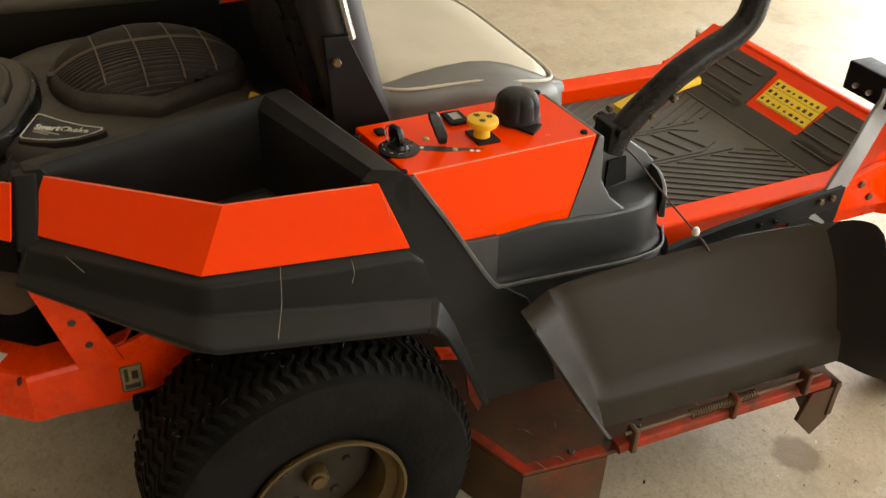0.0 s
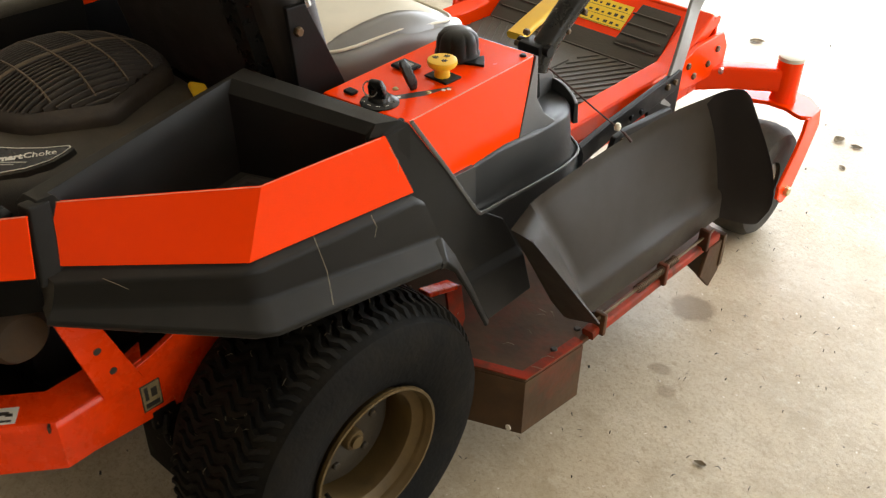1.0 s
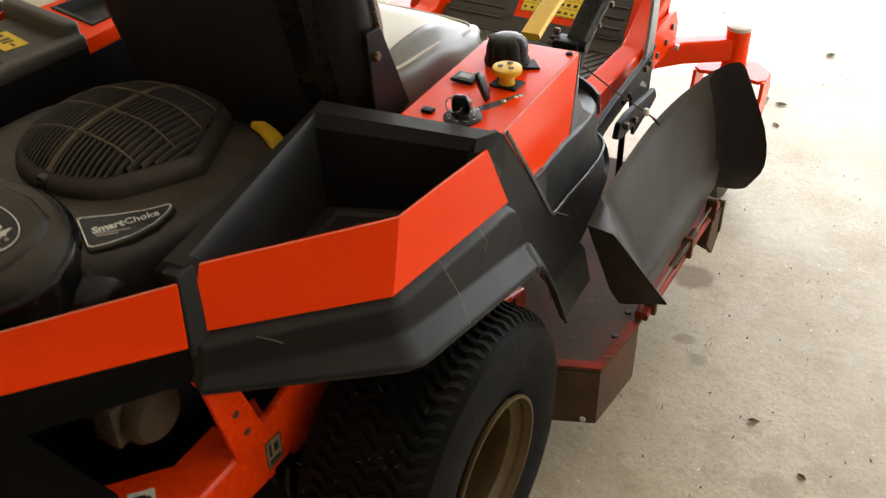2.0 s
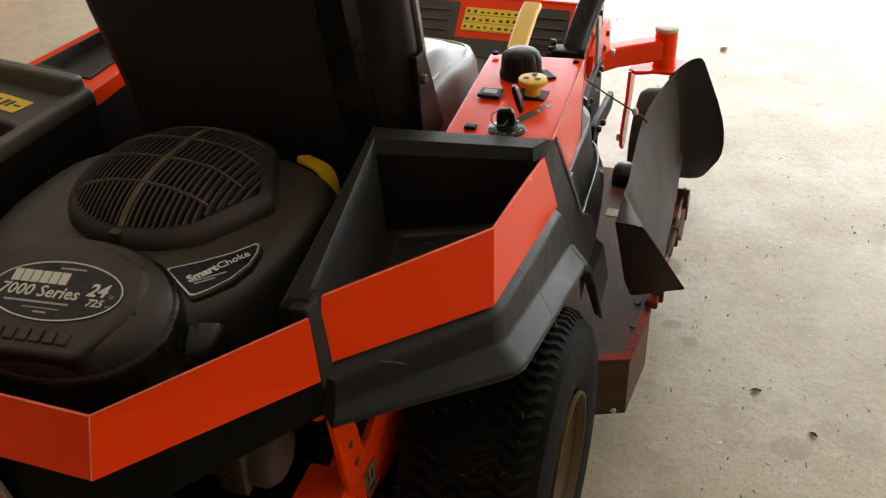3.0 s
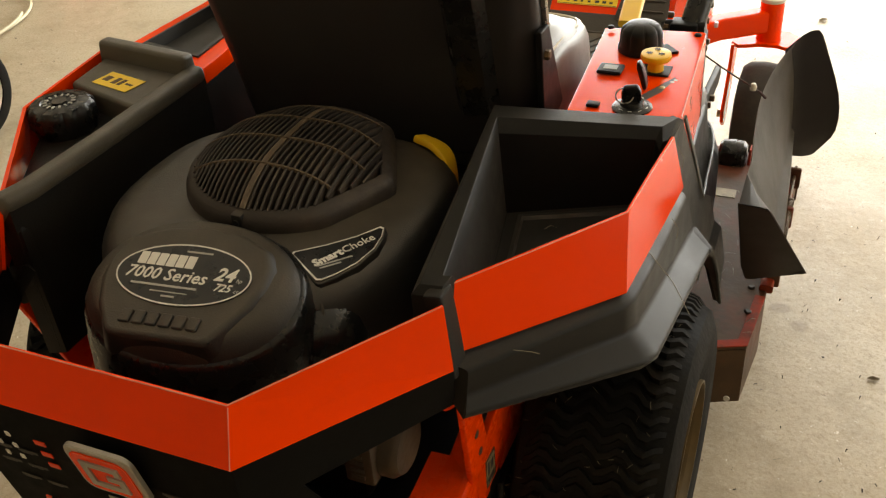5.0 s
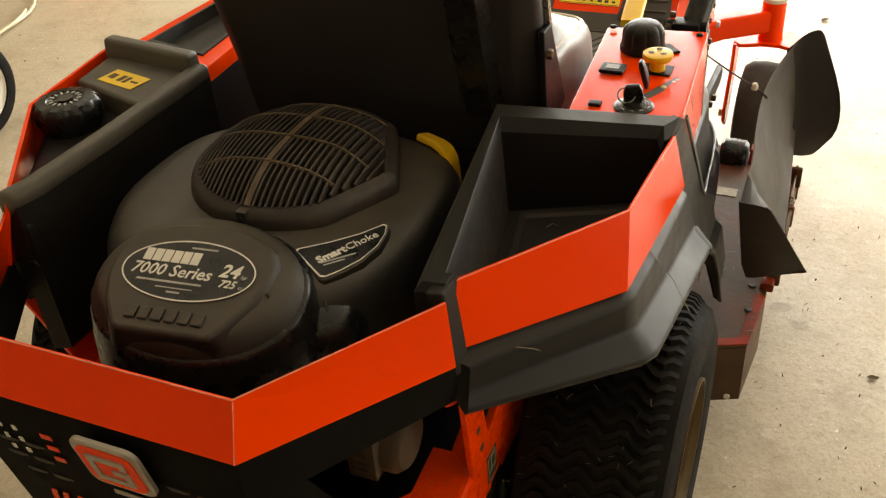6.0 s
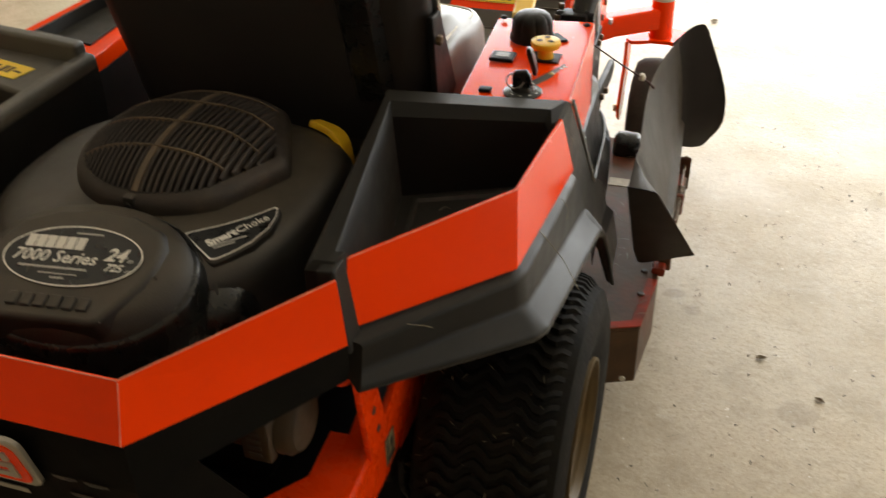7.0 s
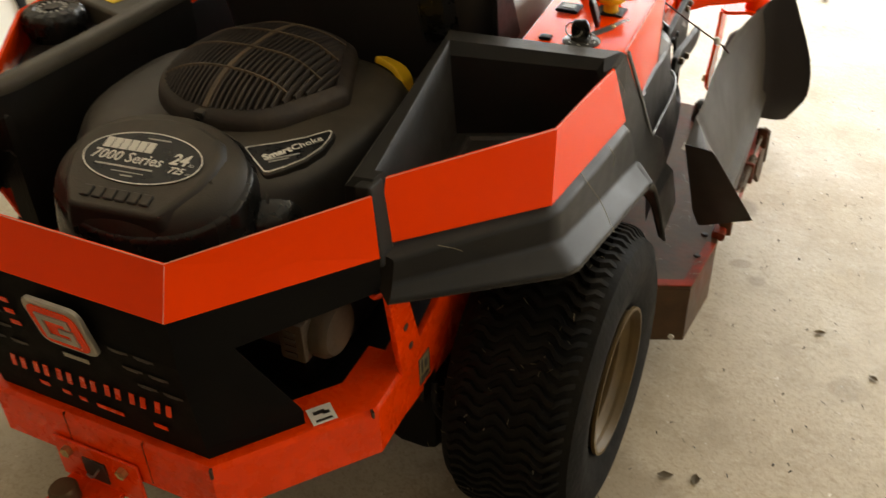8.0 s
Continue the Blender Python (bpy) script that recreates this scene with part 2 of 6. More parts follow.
def concrete():
    """Worn, pale concrete with broad stains, fine speckle, dark specks and hair cracks."""
    mat = bpy.data.materials.new("worn_concrete")
    mat.use_nodes = True
    nt = mat.node_tree
    b = nt.nodes["Principled BSDF"]
    col = ramp(nt, noise_tex(nt, 1.3, 8, 0.65), [(0.25, (0.330, 0.262, 0.170)), (0.5, (0.440, 0.366, 0.258)), (0.75, (0.510, 0.440, 0.332))])
    blotch = ramp(nt, noise_tex(nt, 6.5, 12, 0.75), [(0.38, (1, 1, 1)), (0.50, (0, 0, 0))])
    col = mixed(nt, blotch, col, mixed(nt, 0.45, col, (0.27, 0.210, 0.125)))
    pale = ramp(nt, noise_tex(nt, 17, 12, 0.8), [(0.54, (0, 0, 0)), (0.68, (0.48, 0.48, 0.48))])
    col = mixed(nt, pale, col, (0.60, 0.545, 0.44))
    grain = ramp(nt, noise_tex(nt, 120, 3, 0.7), [(0.30, (0.85, 0.85, 0.85)), (0.50, (0, 0, 0))])
    col = mixed(nt, grain, col, (0.31, 0.245, 0.155))
    speck = ramp(nt, noise_tex(nt, 58, 3, 0.6), [(0.262, (1, 1, 1)), (0.285, (0, 0, 0))])
    col = mixed(nt, speck, col, (0.10, 0.08, 0.06))
    # brown mottling and fine streaks drawn out one way, as left by a broom
    mottle = ramp(nt, noise_tex(nt, 34, 9, 0.78, (1, 2.2, 1), 38), [(0.36, (0.60, 0.60, 0.60)), (0.46, (0, 0, 0))])
    col = mixed(nt, mottle, col, (0.27, 0.205, 0.120))
    streak = ramp(nt, noise_tex(nt, 26, 5, 0.6, (0.7, 5.5, 1), 38), [(0.27, (0.9, 0.9, 0.9)), (0.315, (0, 0, 0))])
    col = mixed(nt, streak, col, (0.16, 0.115, 0.07))
    # scuffs dragged across the slab, and pale chips
    scuff = ramp(nt, noise_tex(nt, 9, 10, 0.7, (0.5, 2.2, 1)), [(0.60, (0, 0, 0)), (0.72, (0.55, 0.55, 0.55))])
    col = mixed(nt, scuff, col, (0.25, 0.195, 0.12))
    chips = ramp(nt, noise_tex(nt, 62, 3, 0.55), [(0.70, (0, 0, 0)), (0.74, (0.9, 0.9, 0.9))])
    col = mixed(nt, chips, col, (0.74, 0.69, 0.60))
    # rounded spots with ragged, soft edges: dried spills, and two wide ones at the rear
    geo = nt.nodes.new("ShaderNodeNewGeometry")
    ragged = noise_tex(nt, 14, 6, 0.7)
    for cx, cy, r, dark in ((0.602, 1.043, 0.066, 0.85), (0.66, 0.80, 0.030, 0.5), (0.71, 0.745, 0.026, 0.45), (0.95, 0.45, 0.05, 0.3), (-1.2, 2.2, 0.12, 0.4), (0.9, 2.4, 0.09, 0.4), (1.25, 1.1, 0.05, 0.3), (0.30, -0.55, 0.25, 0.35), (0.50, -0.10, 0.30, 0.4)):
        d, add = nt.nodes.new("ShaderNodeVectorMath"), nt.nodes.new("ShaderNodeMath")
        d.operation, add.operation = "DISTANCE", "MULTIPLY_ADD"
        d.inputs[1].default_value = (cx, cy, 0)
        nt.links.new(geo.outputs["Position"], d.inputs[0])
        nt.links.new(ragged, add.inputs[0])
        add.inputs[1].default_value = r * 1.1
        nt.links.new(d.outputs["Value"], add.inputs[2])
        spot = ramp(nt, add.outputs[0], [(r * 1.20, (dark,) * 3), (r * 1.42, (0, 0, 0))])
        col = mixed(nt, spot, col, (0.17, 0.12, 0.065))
    nt.links.new(col, b.inputs["Base Color"])
    nt.links.new(ramp(nt, noise_tex(nt, 4, 8), [(0.3, (0.36,) * 3), (0.7, (0.62,) * 3)]), b.inputs["Roughness"])
    bp = nt.nodes.new("ShaderNodeBump")
    bp.inputs["Strength"].default_value, bp.inputs["Distance"].default_value = 0.35, 0.004
    nt.links.new(noise_tex(nt, 40, 8, 0.7), bp.inputs["Height"])
    nt.links.new(bp.outputs[0], b.inputs["Normal"])
    return mat


M["concrete"] = concrete()


# ---- mesh helpers ----
def mesh_ob(name, bm, mat, smooth=True, angle=40):
    bmesh.ops.recalc_face_normals(bm, faces=bm.faces)
    me = bpy.data.meshes.new(name)
    bm.to_mesh(me)
    bm.free()
    for p in me.polygons:
        p.use_smooth = smooth
    if smooth:
        me.set_sharp_from_angle(angle=radians(angle))
    me.materials.append(M[mat] if isinstance(mat, str) else mat)
    ob = new(name, me)
    if smooth:
        wn_mod = ob.modifiers.new("weighted_normals", "WEIGHTED_NORMAL")
        wn_mod.keep_sharp = True
    return ob


def part(name, bm, mat, parent, label="", smooth=True, angle=40):
    ob = mesh_ob(name, bm, mat, smooth, angle)
    if parent and parent.parent and parent.parent.parent:
        parent = parent.parent
    ob.parent = parent
    if label:
        tagged(ob, label)
    return ob


def bevel(bm, width, segments=2, angle=25):
    bmesh.ops.recalc_face_normals(bm, faces=bm.faces)
    bm.normal_update()
    edges = [e for e in bm.edges if len(e.link_faces) == 2 and e.calc_face_angle(0) > radians(angle)]
    bmesh.ops.bevel(bm, geom=edges, offset=width, segments=segments, affect="EDGES", profile=0.5, clamp_overlap=True)
    return bm


def box(x0, x1, y0, y1, z0, z1, r=0.0, seg=2, m=None):
    bm = bmesh.new()
    bmesh.ops.create_cube(bm, size=1, matrix=Matrix.LocRotScale(((x0 + x1) / 2, (y0 + y1) / 2, (z0 + z1) / 2), None, (abs(x1 - x0), abs(y1 - y0), abs(z1 - z0))))
    if r:
        bevel(bm, r, seg)
    if m:
        bm.transform(m)
    return bm


def join(*bms):
    out = bms[0]
    for b in bms[1:]:
        me = bpy.data.meshes.new("joined")
        b.to_mesh(me)
        b.free()
        out.from_mesh(me)
        bpy.data.meshes.remove(me)
    return out


def loft(rings, closed=True, caps=True):
    """Faces between rings of equally many points."""
    bm = bmesh.new()
    vs = [[bm.verts.new(p) for p in r] for r in rings]
    n = len(rings[0])
    for a, b in zip(vs, vs[1:]):
        for i in range(n if closed else n - 1):
            j = (i + 1) % n
            bm.faces.new((a[i], a[j], b[j], b[i]))
    if caps and closed:
        bm.faces.new(vs[0][::-1])
        bm.faces.new(vs[-1])
    return bm


def softened(points, radii, n=4):
    """A closed outline whose corners are rounded, each by its own radius."""
    p, out = [Vector(q) for q in points], []
    for i, r in enumerate(radii):
        a, c, b = p[i - 1], p[i], p[(i + 1) % len(p)]
        u, v = c + (a - c).normalized() * min(r, (a - c).length * 0.45), c + (b - c).normalized() * min(r, (b - c).length * 0.45)
        for k in range(n + 1):
            t = k / n
            out.append(u * (1 - t) ** 2 + c * 2 * t * (1 - t) + v * t * t)
    return out


def slab(points, offset, r=0.0, seg=2):
    """A polygon given a thickness along an offset vector."""
    o = Vector(offset)
    bm = loft([[Vector(p) for p in points], [Vector(p) + o for p in points]])
    if r:
        bevel(bm, r, seg, 20)
    return bm


def prism(outline, z0, z1, r=0.0, seg=2, angle=25):
    """A plan outline raised from z0 to z1."""
    bm = loft([[(x, y, z0) for x, y in outline], [(x, y, z1) for x, y in outline]])
    if r:
        bevel(bm, r, seg, angle)
    return bm


def spline(points, steps=8):
    """A smooth line through points."""
    p = [Vector(q) for q in points]
    p = [2 * p[0] - p[1], *p, 2 * p[-1] - p[-2]]
    out = []
    for i in range(1, len(p) - 2):
        for k in range(steps):
            t = k / steps
            a, b, c, d = p[i - 1:i + 3]
            out.append(0.5 * ((2 * b) + (c - a) * t + (2 * a - 5 * b + 4 * c - d) * t * t + (3 * b - a - 3 * c + d) * t ** 3))
    out.append(p[-2])
    return out


def sweep(path, profile, up=(0, 0, 1), closed=False):
    """A profile of (side, up) offsets carried along a path, mitred at its corners."""
    path = [Vector(q) for q in path]
    rings = []
    for i, q in enumerate(path):
        a = (q - path[i - 1]).normalized() if i else (path[1] - q).normalized()
        b = (path[i + 1] - q).normalized() if i + 1 < len(path) else a
        t = (a + b).normalized()
        side = t.cross(Vector(up))
        side = side.normalized() if side.length > 1e-4 else Vector((1, 0, 0))
        u = side.cross(t).normalized()
        k = 1 / max(0.5, t.dot(a))
        rings.append([q + side * (s * k) + u * v for s, v in profile])
    return loft(rings)


def tube(path, radius, n=10, up=(0, 0, 1)):
    return sweep(path, [(radius * math.cos(2 * math.pi * k / n), radius * math.sin(2 * math.pi * k / n)) for k in range(n)], up)


def rect_profile(w, h, r=0.008, n=3):
    out = []
    for cx, cy, a0 in ((w / 2 - r, h / 2 - r, 0), (-w / 2 + r, h / 2 - r, 90), (-w / 2 + r, -h / 2 + r, 180), (w / 2 - r, -h / 2 + r, 270)):
        for k in range(n + 1):
            a = radians(a0 + 90 * k / n)
            out.append((cx + r * math.cos(a), cy + r * math.sin(a)))
    return out


def lathe(profile, centre, axis="z", n=40, closed=False):
    """A profile of (radius, along) turned round an axis through centre. closed: the profile is a loop."""
    bm = bmesh.new()
    rings = []
    for k in range(n):
        a = 2 * math.pi * k / n
        ring = []
        for r, h in profile:
            u, v = r * math.cos(a), r * math.sin(a)
            p = {"z": (u, v, h), "x": (h, u, v), "y": (u, h, v)}[axis]
            ring.append(bm.verts.new(Vector(centre) + Vector(p)))
        rings.append(ring)
    m = len(profile)
    for k in range(n):
        a, b = rings[k], rings[(k + 1) % n]
        for i in range(m if closed else m - 1):
            j = (i + 1) % m
            if profile[i][0] < 1e-6 and profile[j][0] < 1e-6:
                continue
            bm.faces.new((a[i], a[j], b[j], b[i]))
    bmesh.ops.remove_doubles(bm, verts=bm.verts, dist=1e-6)
    return bm


def fluted(profile, centre, lobes, depth, n=80):
    """A knob turned round z whose side swells into lobes where the profile's third value is 1."""
    rings = []
    for r, h, f in profile:
        ring = []
        for k in range(n):
            a = 2 * math.pi * k / n
            q = r + depth * f * (abs(math.cos(a * lobes / 2)) ** 0.5 - 0.5)
            ring.append((centre[0] + q * math.cos(a), centre[1] + q * math.sin(a), centre[2] + h))
        rings.append(ring)
    return loft(rings)


def disc(centre, r, h, axis="z", n=28, edge=0.002):
    return lathe([(0, 0), (r, 0), (r, h - edge), (r - edge, h), (0, h)], centre, axis, n)


def text_bm(body, size, m, extrude=0.0004, bold=0.0, slant=0.0):
    """Letters of the built-in font as a mesh, lying in m's xy plane, centred."""
    cu = bpy.data.curves.new("lettering", "FONT")
    cu.body, cu.size, cu.extrude, cu.align_x, cu.align_y, cu.resolution_u = body, size, extrude, "CENTER", "CENTER", 2
    cu.offset, cu.shear = bold, slant
    ob = bpy.data.objects.new("lettering", cu)
    me = ob.to_mesh()
    bm = bmesh.new()
    bm.from_mesh(me)
    ob.to_mesh_clear()
    bpy.data.objects.remove(ob)
    bpy.data.curves.remove(cu)
    bm.transform(m)
    return bm


def plane_m(origin, x_to, up_hint):
    """A pose whose x axis points at x_to and whose y axis leans to up_hint."""
    o = Vector(origin)
    x = (Vector(x_to) - o).normalized()
    z = x.cross(Vector(up_hint)).normalized()
    y = z.cross(x)
    return Matrix(((x.x, y.x, z.x, o.x), (x.y, y.y, z.y, o.y), (x.z, y.z, z.z, o.z), (0, 0, 0, 1)))


def bars(m, rows, mat_h=0.0004):
    """Plain bars (x0, x1, y0, y1) on the plane of m."""
    return join(*[box(x0, x1, y0, y1, 0, mat_h, m=m) for x0, x1, y0, y1 in rows])


def moved(bm, m):
    bm.transform(m)
    return bm


def flip(bm):
    """The mirror image across the machine's middle."""
    bm.transform(Matrix.Diagonal((-1, 1, 1, 1)))
    bmesh.ops.reverse_faces(bm, faces=bm.faces)
    return bm


# ---- the garage: floor, and an unseen shell that shapes the light ----
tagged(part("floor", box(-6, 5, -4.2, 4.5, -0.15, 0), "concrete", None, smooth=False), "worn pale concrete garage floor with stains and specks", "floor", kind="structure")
tagged(part("ground", join(box(-60, 60, 4.5, 90, -0.17, -0.01), box(5, 60, -60, 4.5, -0.17, -0.01)), "concrete", None, smooth=False), "pale concrete apron outside the garage doorway", "ground", kind="structure")
tagged(part("wall_back", box(-6.2, 5.2, -4.4, -4.2, -0.15, 2.8), "wall", None, smooth=False), "unseen beige garage wall, added to bounce light", "wall", kind="structure")
tagged(part("wall_left", box(-6.2, -6, -4.2, 4.7, -0.15, 2.8), "wall", None, smooth=False), "unseen beige garage wall, added to bounce light", "wall", kind="structure")
tagged(part("wall_right", join(box(5, 5.2, -4.2, -0.3, -0.15, 2.8), box(5, 5.2, 2.7, 4.7, -0.15, 2.8), box(5, 5.2, -0.3, 2.7, 2.35, 2.8)), "wall", None, smooth=False),
       "unseen beige garage wall with an added opening for the side fill", "wall", kind="structure")
tagged(part("wall_front", join(box(-6, -2.8, 4.5, 4.7, -0.15, 2.8), box(4.0, 5, 4.5, 4.7, -0.15, 2.8), box(-2.8, 4.0, 4.5, 4.7, 2.4, 2.8)), "wall", None, smooth=False),
       "unseen beige garage wall around the doorway, added to shape light", "wall", kind="structure")
tagged(part("ceiling", box(-6.2, 5.2, -4.4, 4.7, 2.8, 2.95), "ceiling", None, smooth=False), "unseen pale ceiling, added to bounce light down", "ceiling", kind="structure")

# ---- the riding mower ----
mower = tagged(new("riding_mower"), "orange and black zero-turn riding mower parked on concrete", "riding mower")


# rear drive wheels
def rear_wheel(side):
    cx0, cx1, cy, cz, R = 0.342, 0.580, 0.014, 0.265, 0.262
    w = cx1 - cx0
    prof = [(0.135, cx0 + 0.02), (0.175, cx0 + 0.004), (0.215, cx0), (0.245, cx0 + 0.012), (R - 0.006, cx0 + 0.035), (R, cx0 + w * 0.35), (R, cx0 + w * 0.65),
            (R - 0.006, cx1 - 0.035), (0.245, cx1 - 0.012), (0.215, cx1), (0.175, cx1 - 0.004), (0.140, cx1 - 0.012), (0.128, cx1 - 0.02), (0.12, cx1 - 0.03), (0.12, cx0 + 0.03)]
    tyre = lathe(prof, (0, cy, cz), "x", 64, closed=True)
    # wavy turf lugs running across the tread
    lugs = bmesh.new()
    count, across = 74, 18
    for k in range(count):
        base = 2 * math.pi * k / count
        rows = []
        for i in range(across + 1):
            u = i / across
            x = cx0 + 0.010 + (w - 0.020) * u
            edge = abs(2 * u - 1)
            r_in = R - 0.004 - 0.040 * (max(0, edge - 0.70) / 0.30) ** 1.6
            r_out = r_in + 0.010
            a = base + 0.034 * math.sin(u * math.pi * 8) + 0.05 * edge
            h = 0.0245 + 0.006 * (1 - edge)
            rows.append([(x, cy + r * math.cos(a + s * h), cz + r * math.sin(a + s * h)) for r, s in ((r_in, -1), (r_out, -0.62), (r_out, 0.62), (r_in, 1))])
        vs = [[lugs.verts.new(p) for p in r] for r in rows]
        for a, b in zip(vs, vs[1:]):
            for j in range(3):
                lugs.faces.new((a[j], a[j + 1], b[j + 1], b[j]))
        lugs.faces.new(vs[0])
        lugs.faces.new(vs[-1][::-1])
    rim = lathe([(0.114, cx0 + 0.02), (0.114, cx1 - 0.09), (0.105, cx1 - 0.055), (0.107, cx1 - 0.035), (0.122, cx1 - 0.022), (0.127, cx1 - 0.004), (0.132, cx1 - 0.004), (0.132, cx1 - 0.010),
                 (0.125, cx1 - 0.012), (0.119, cx1 - 0.03), (0.119, cx0 + 0.02)], (0, cy, cz), "x", 48, closed=True)
    dish = lathe([(0, cx1 - 0.085), (0.03, cx1 - 0.085), (0.045, cx1 - 0.078), (0.09, cx1 - 0.082), (0.110, cx1 - 0.10), (0.110, cx1 - 0.11), (0, cx1 - 0.11)], (0, cy, cz), "x", 40)
    hub = join(lathe([(0, -0.02), (0.020, -0.02), (0.020, 0.004), (0.017, 0.008), (0.012, 0.008), (0.012, 0.014), (0, 0.016)], (cx1 - 0.07, cy, cz), "x", 24))
    nuts = []
    for k in range(5):
        a = 2 * math.pi * k / 5 + 0.3
        nuts.append(disc((cx1 - 0.083, cy + 0.056 * math.cos(a), cz + 0.056 * math.sin(a)), 0.008, 0.010, "x", 6))
    valve = tube([(cx1 - 0.05, cy - 0.08, cz - 0.055), (cx1 - 0.02, cy - 0.085, cz - 0.06)], 0.004, 8)
    bms = [tyre, lugs, rim, dish, hub, valve, *nuts]
    if side < 0:
        bms = [flip(b) for b in bms]
    tyre, lugs, rim, dish, hub, valve, *nuts = bms
    t = part("rear_tyre", tyre, "rubber", mower, "large black turf tyre with grass clippings stuck on")
    part("tread", lugs, "rubber", t, "wavy turf tread lugs", angle=30)
    r = part("rear_rim", rim, "rim", mower, "dirty cream steel wheel rim")
    part("wheel_disc", dish, "rim_dark", r, "dark brown wheel disc")
    part("hub_cap", hub, "rim", r, "cream painted hub end")
    part("valve", valve, "gloss", r)
    for b in nuts:
        part("wheel_nut", b, "rim_dark", r)


rear_wheel(1)
rear_wheel(-1)

# ---- right storage bin and fender ----
Z_RIM = 0.804


def bin_walls():
    """Tub of the bin: inner cavity with a floor and rounded rim, open at the outer side for the panel."""
    outer = [(0.284, -0.330, 0.0), (0.318, -0.326, 0.0), (0.330, -0.306, -0.085), (0.476, -0.100, -0.098), (0.480, 0.103, -0.105), (0.4885, 0.113, -0.014), (0.4985, 0.168, 0.0), (0.237, 0.080, 0.030)]
    inner = [(0.320, -0.291, 0.0), (0.324, -0.289, 0.0), (0.338, -0.283, -0.082), (0.468, -0.092, -0.098), (0.476, 0.092, -0.105), (0.479, 0.098, -0.018), (0.470, 0.105, -0.003), (0.267, 0.018, 0.024)]
    low = [(0.335, -0.27), (0.34, -0.265), (0.345, -0.255), (0.455, -0.085), (0.465, 0.09), (0.465, 0.095), (0.462, 0.10), (0.275, 0.018)]
    top = Z_RIM
    rings = [[(x, y, 0.640) for x, y, d in outer], [(x, y, top + d - 0.012) for x, y, d in outer],
             [(x + (u - x) * 0.22, y + (v - y) * 0.22, top + d - 0.001) for (x, y, d), (u, v, e) in zip(outer, inner)],
             [(x + (u - x) * 0.78, y + (v - y) * 0.78, top + d) for (x, y, d), (u, v, e) in zip(outer, inner)],
             [(u, v, top + e - 0.012) for u, v, e in inner],
             [(u + (x - u) * 0.12, v + (y - v) * 0.12, top + e - 0.030) for (u, v, e), (x, y) in zip(inner, low)], [(u + (x - u) * 0.85, v + (y - v) * 0.85, 0.700 if i in (0, 1, 7) else 0.690) for i, ((u, v, e), (x, y)) in enumerate(zip(inner, low))], [(x, y, 0.684) for x, y in low]]
    return loft(rings)


fender = part("storage_bin", bevel(bin_walls(), 0.005, 3, 28), "plastic", mower, "dark grey moulded plastic storage bin over the rear wheel", angle=36)

# flat dusty floor of the bin with a raised edge round its sunk middle
tray = [(0.345, -0.235), (0.445, -0.085), (0.455, 0.075), (0.300, 0.010)]
tray_c = Vector((0.386, -0.059))
part("bin_floor", loft([[(tray_c.x + (x - tray_c.x) * k, tray_c.y + (y - tray_c.y) * k, z) for x, y in tray] for k, z in ((1.08, 0.674), (1.06, 0.688), (0.98, 0.689), (0.92, 0.681), (0.90, 0.6805))]), "bin_floor", fender, "dusty floor of the storage bin", smooth=False)


def band(a_top, a_low, b_top, b_low, t=0.004):
    """A folded flat sheet between an upper and a lower line."""
    n = Vector((b_top[1] - a_top[1], a_top[0] - b_top[0], 0)).normalized() * -t
    return a_top, a_low, b_top, b_low, n


def folded_sheet(top, low, t, out):
    """A sheet through pairs of upper and lower points, thick by t towards the vector out at each pair."""
    rings = [[Vector(p), Vector(q), Vector(q) - Vector(o) * t, Vector(p) - Vector(o) * t] for p, q, o in zip(top, low, out)]
    return loft(rings)


panel = folded_sheet([(0.320, -0.302, 0.793), (0.479, -0.092, 0.792), (0.4855, 0.010, 0.7905), (0.494, 0.122, 0.789)], [(0.340, -0.320, 0.712), (0.490, -0.132, 0.694), (0.4985, 0.020, 0.6865), (0.5065, 0.168, 0.679)], 0.005,
                     [(0.72, -0.7, 0), (0.93, -0.35, 0), (1, -0.08, 0), (1, -0.08, 0)])
part("side_panel", bevel(panel, 0.0012, 1, 50), "orange", fender, "bright orange sheet panel along the bin", angle=15)

part("panel_edge", sweep([(0.3185, -0.3035, 0.7932), (0.478, -0.0935, 0.7922), (0.4845, 0.010, 0.7907), (0.493, 0.112, 0.7895)], rect_profile(0.0016, 0.0012, 0.0004, 1)), "highlight_wear", fender, "worn paint and a painted highlight along the panel's edge")

# dark post closing the bin's rear corner between panel and band
post = loft([[(0.318, -0.356, 0.690), (0.341, -0.350, 0.690), (0.346, -0.320, 0.690), (0.322, -0.305, 0.690)], [(0.300, -0.338, 0.800), (0.323, -0.334, 0.800), (0.325, -0.303, 0.800), (0.302, -0.298, 0.800)]])
part("rear_post", bevel(post, 0.005, 2, 25), "plastic", fender, angle=35)

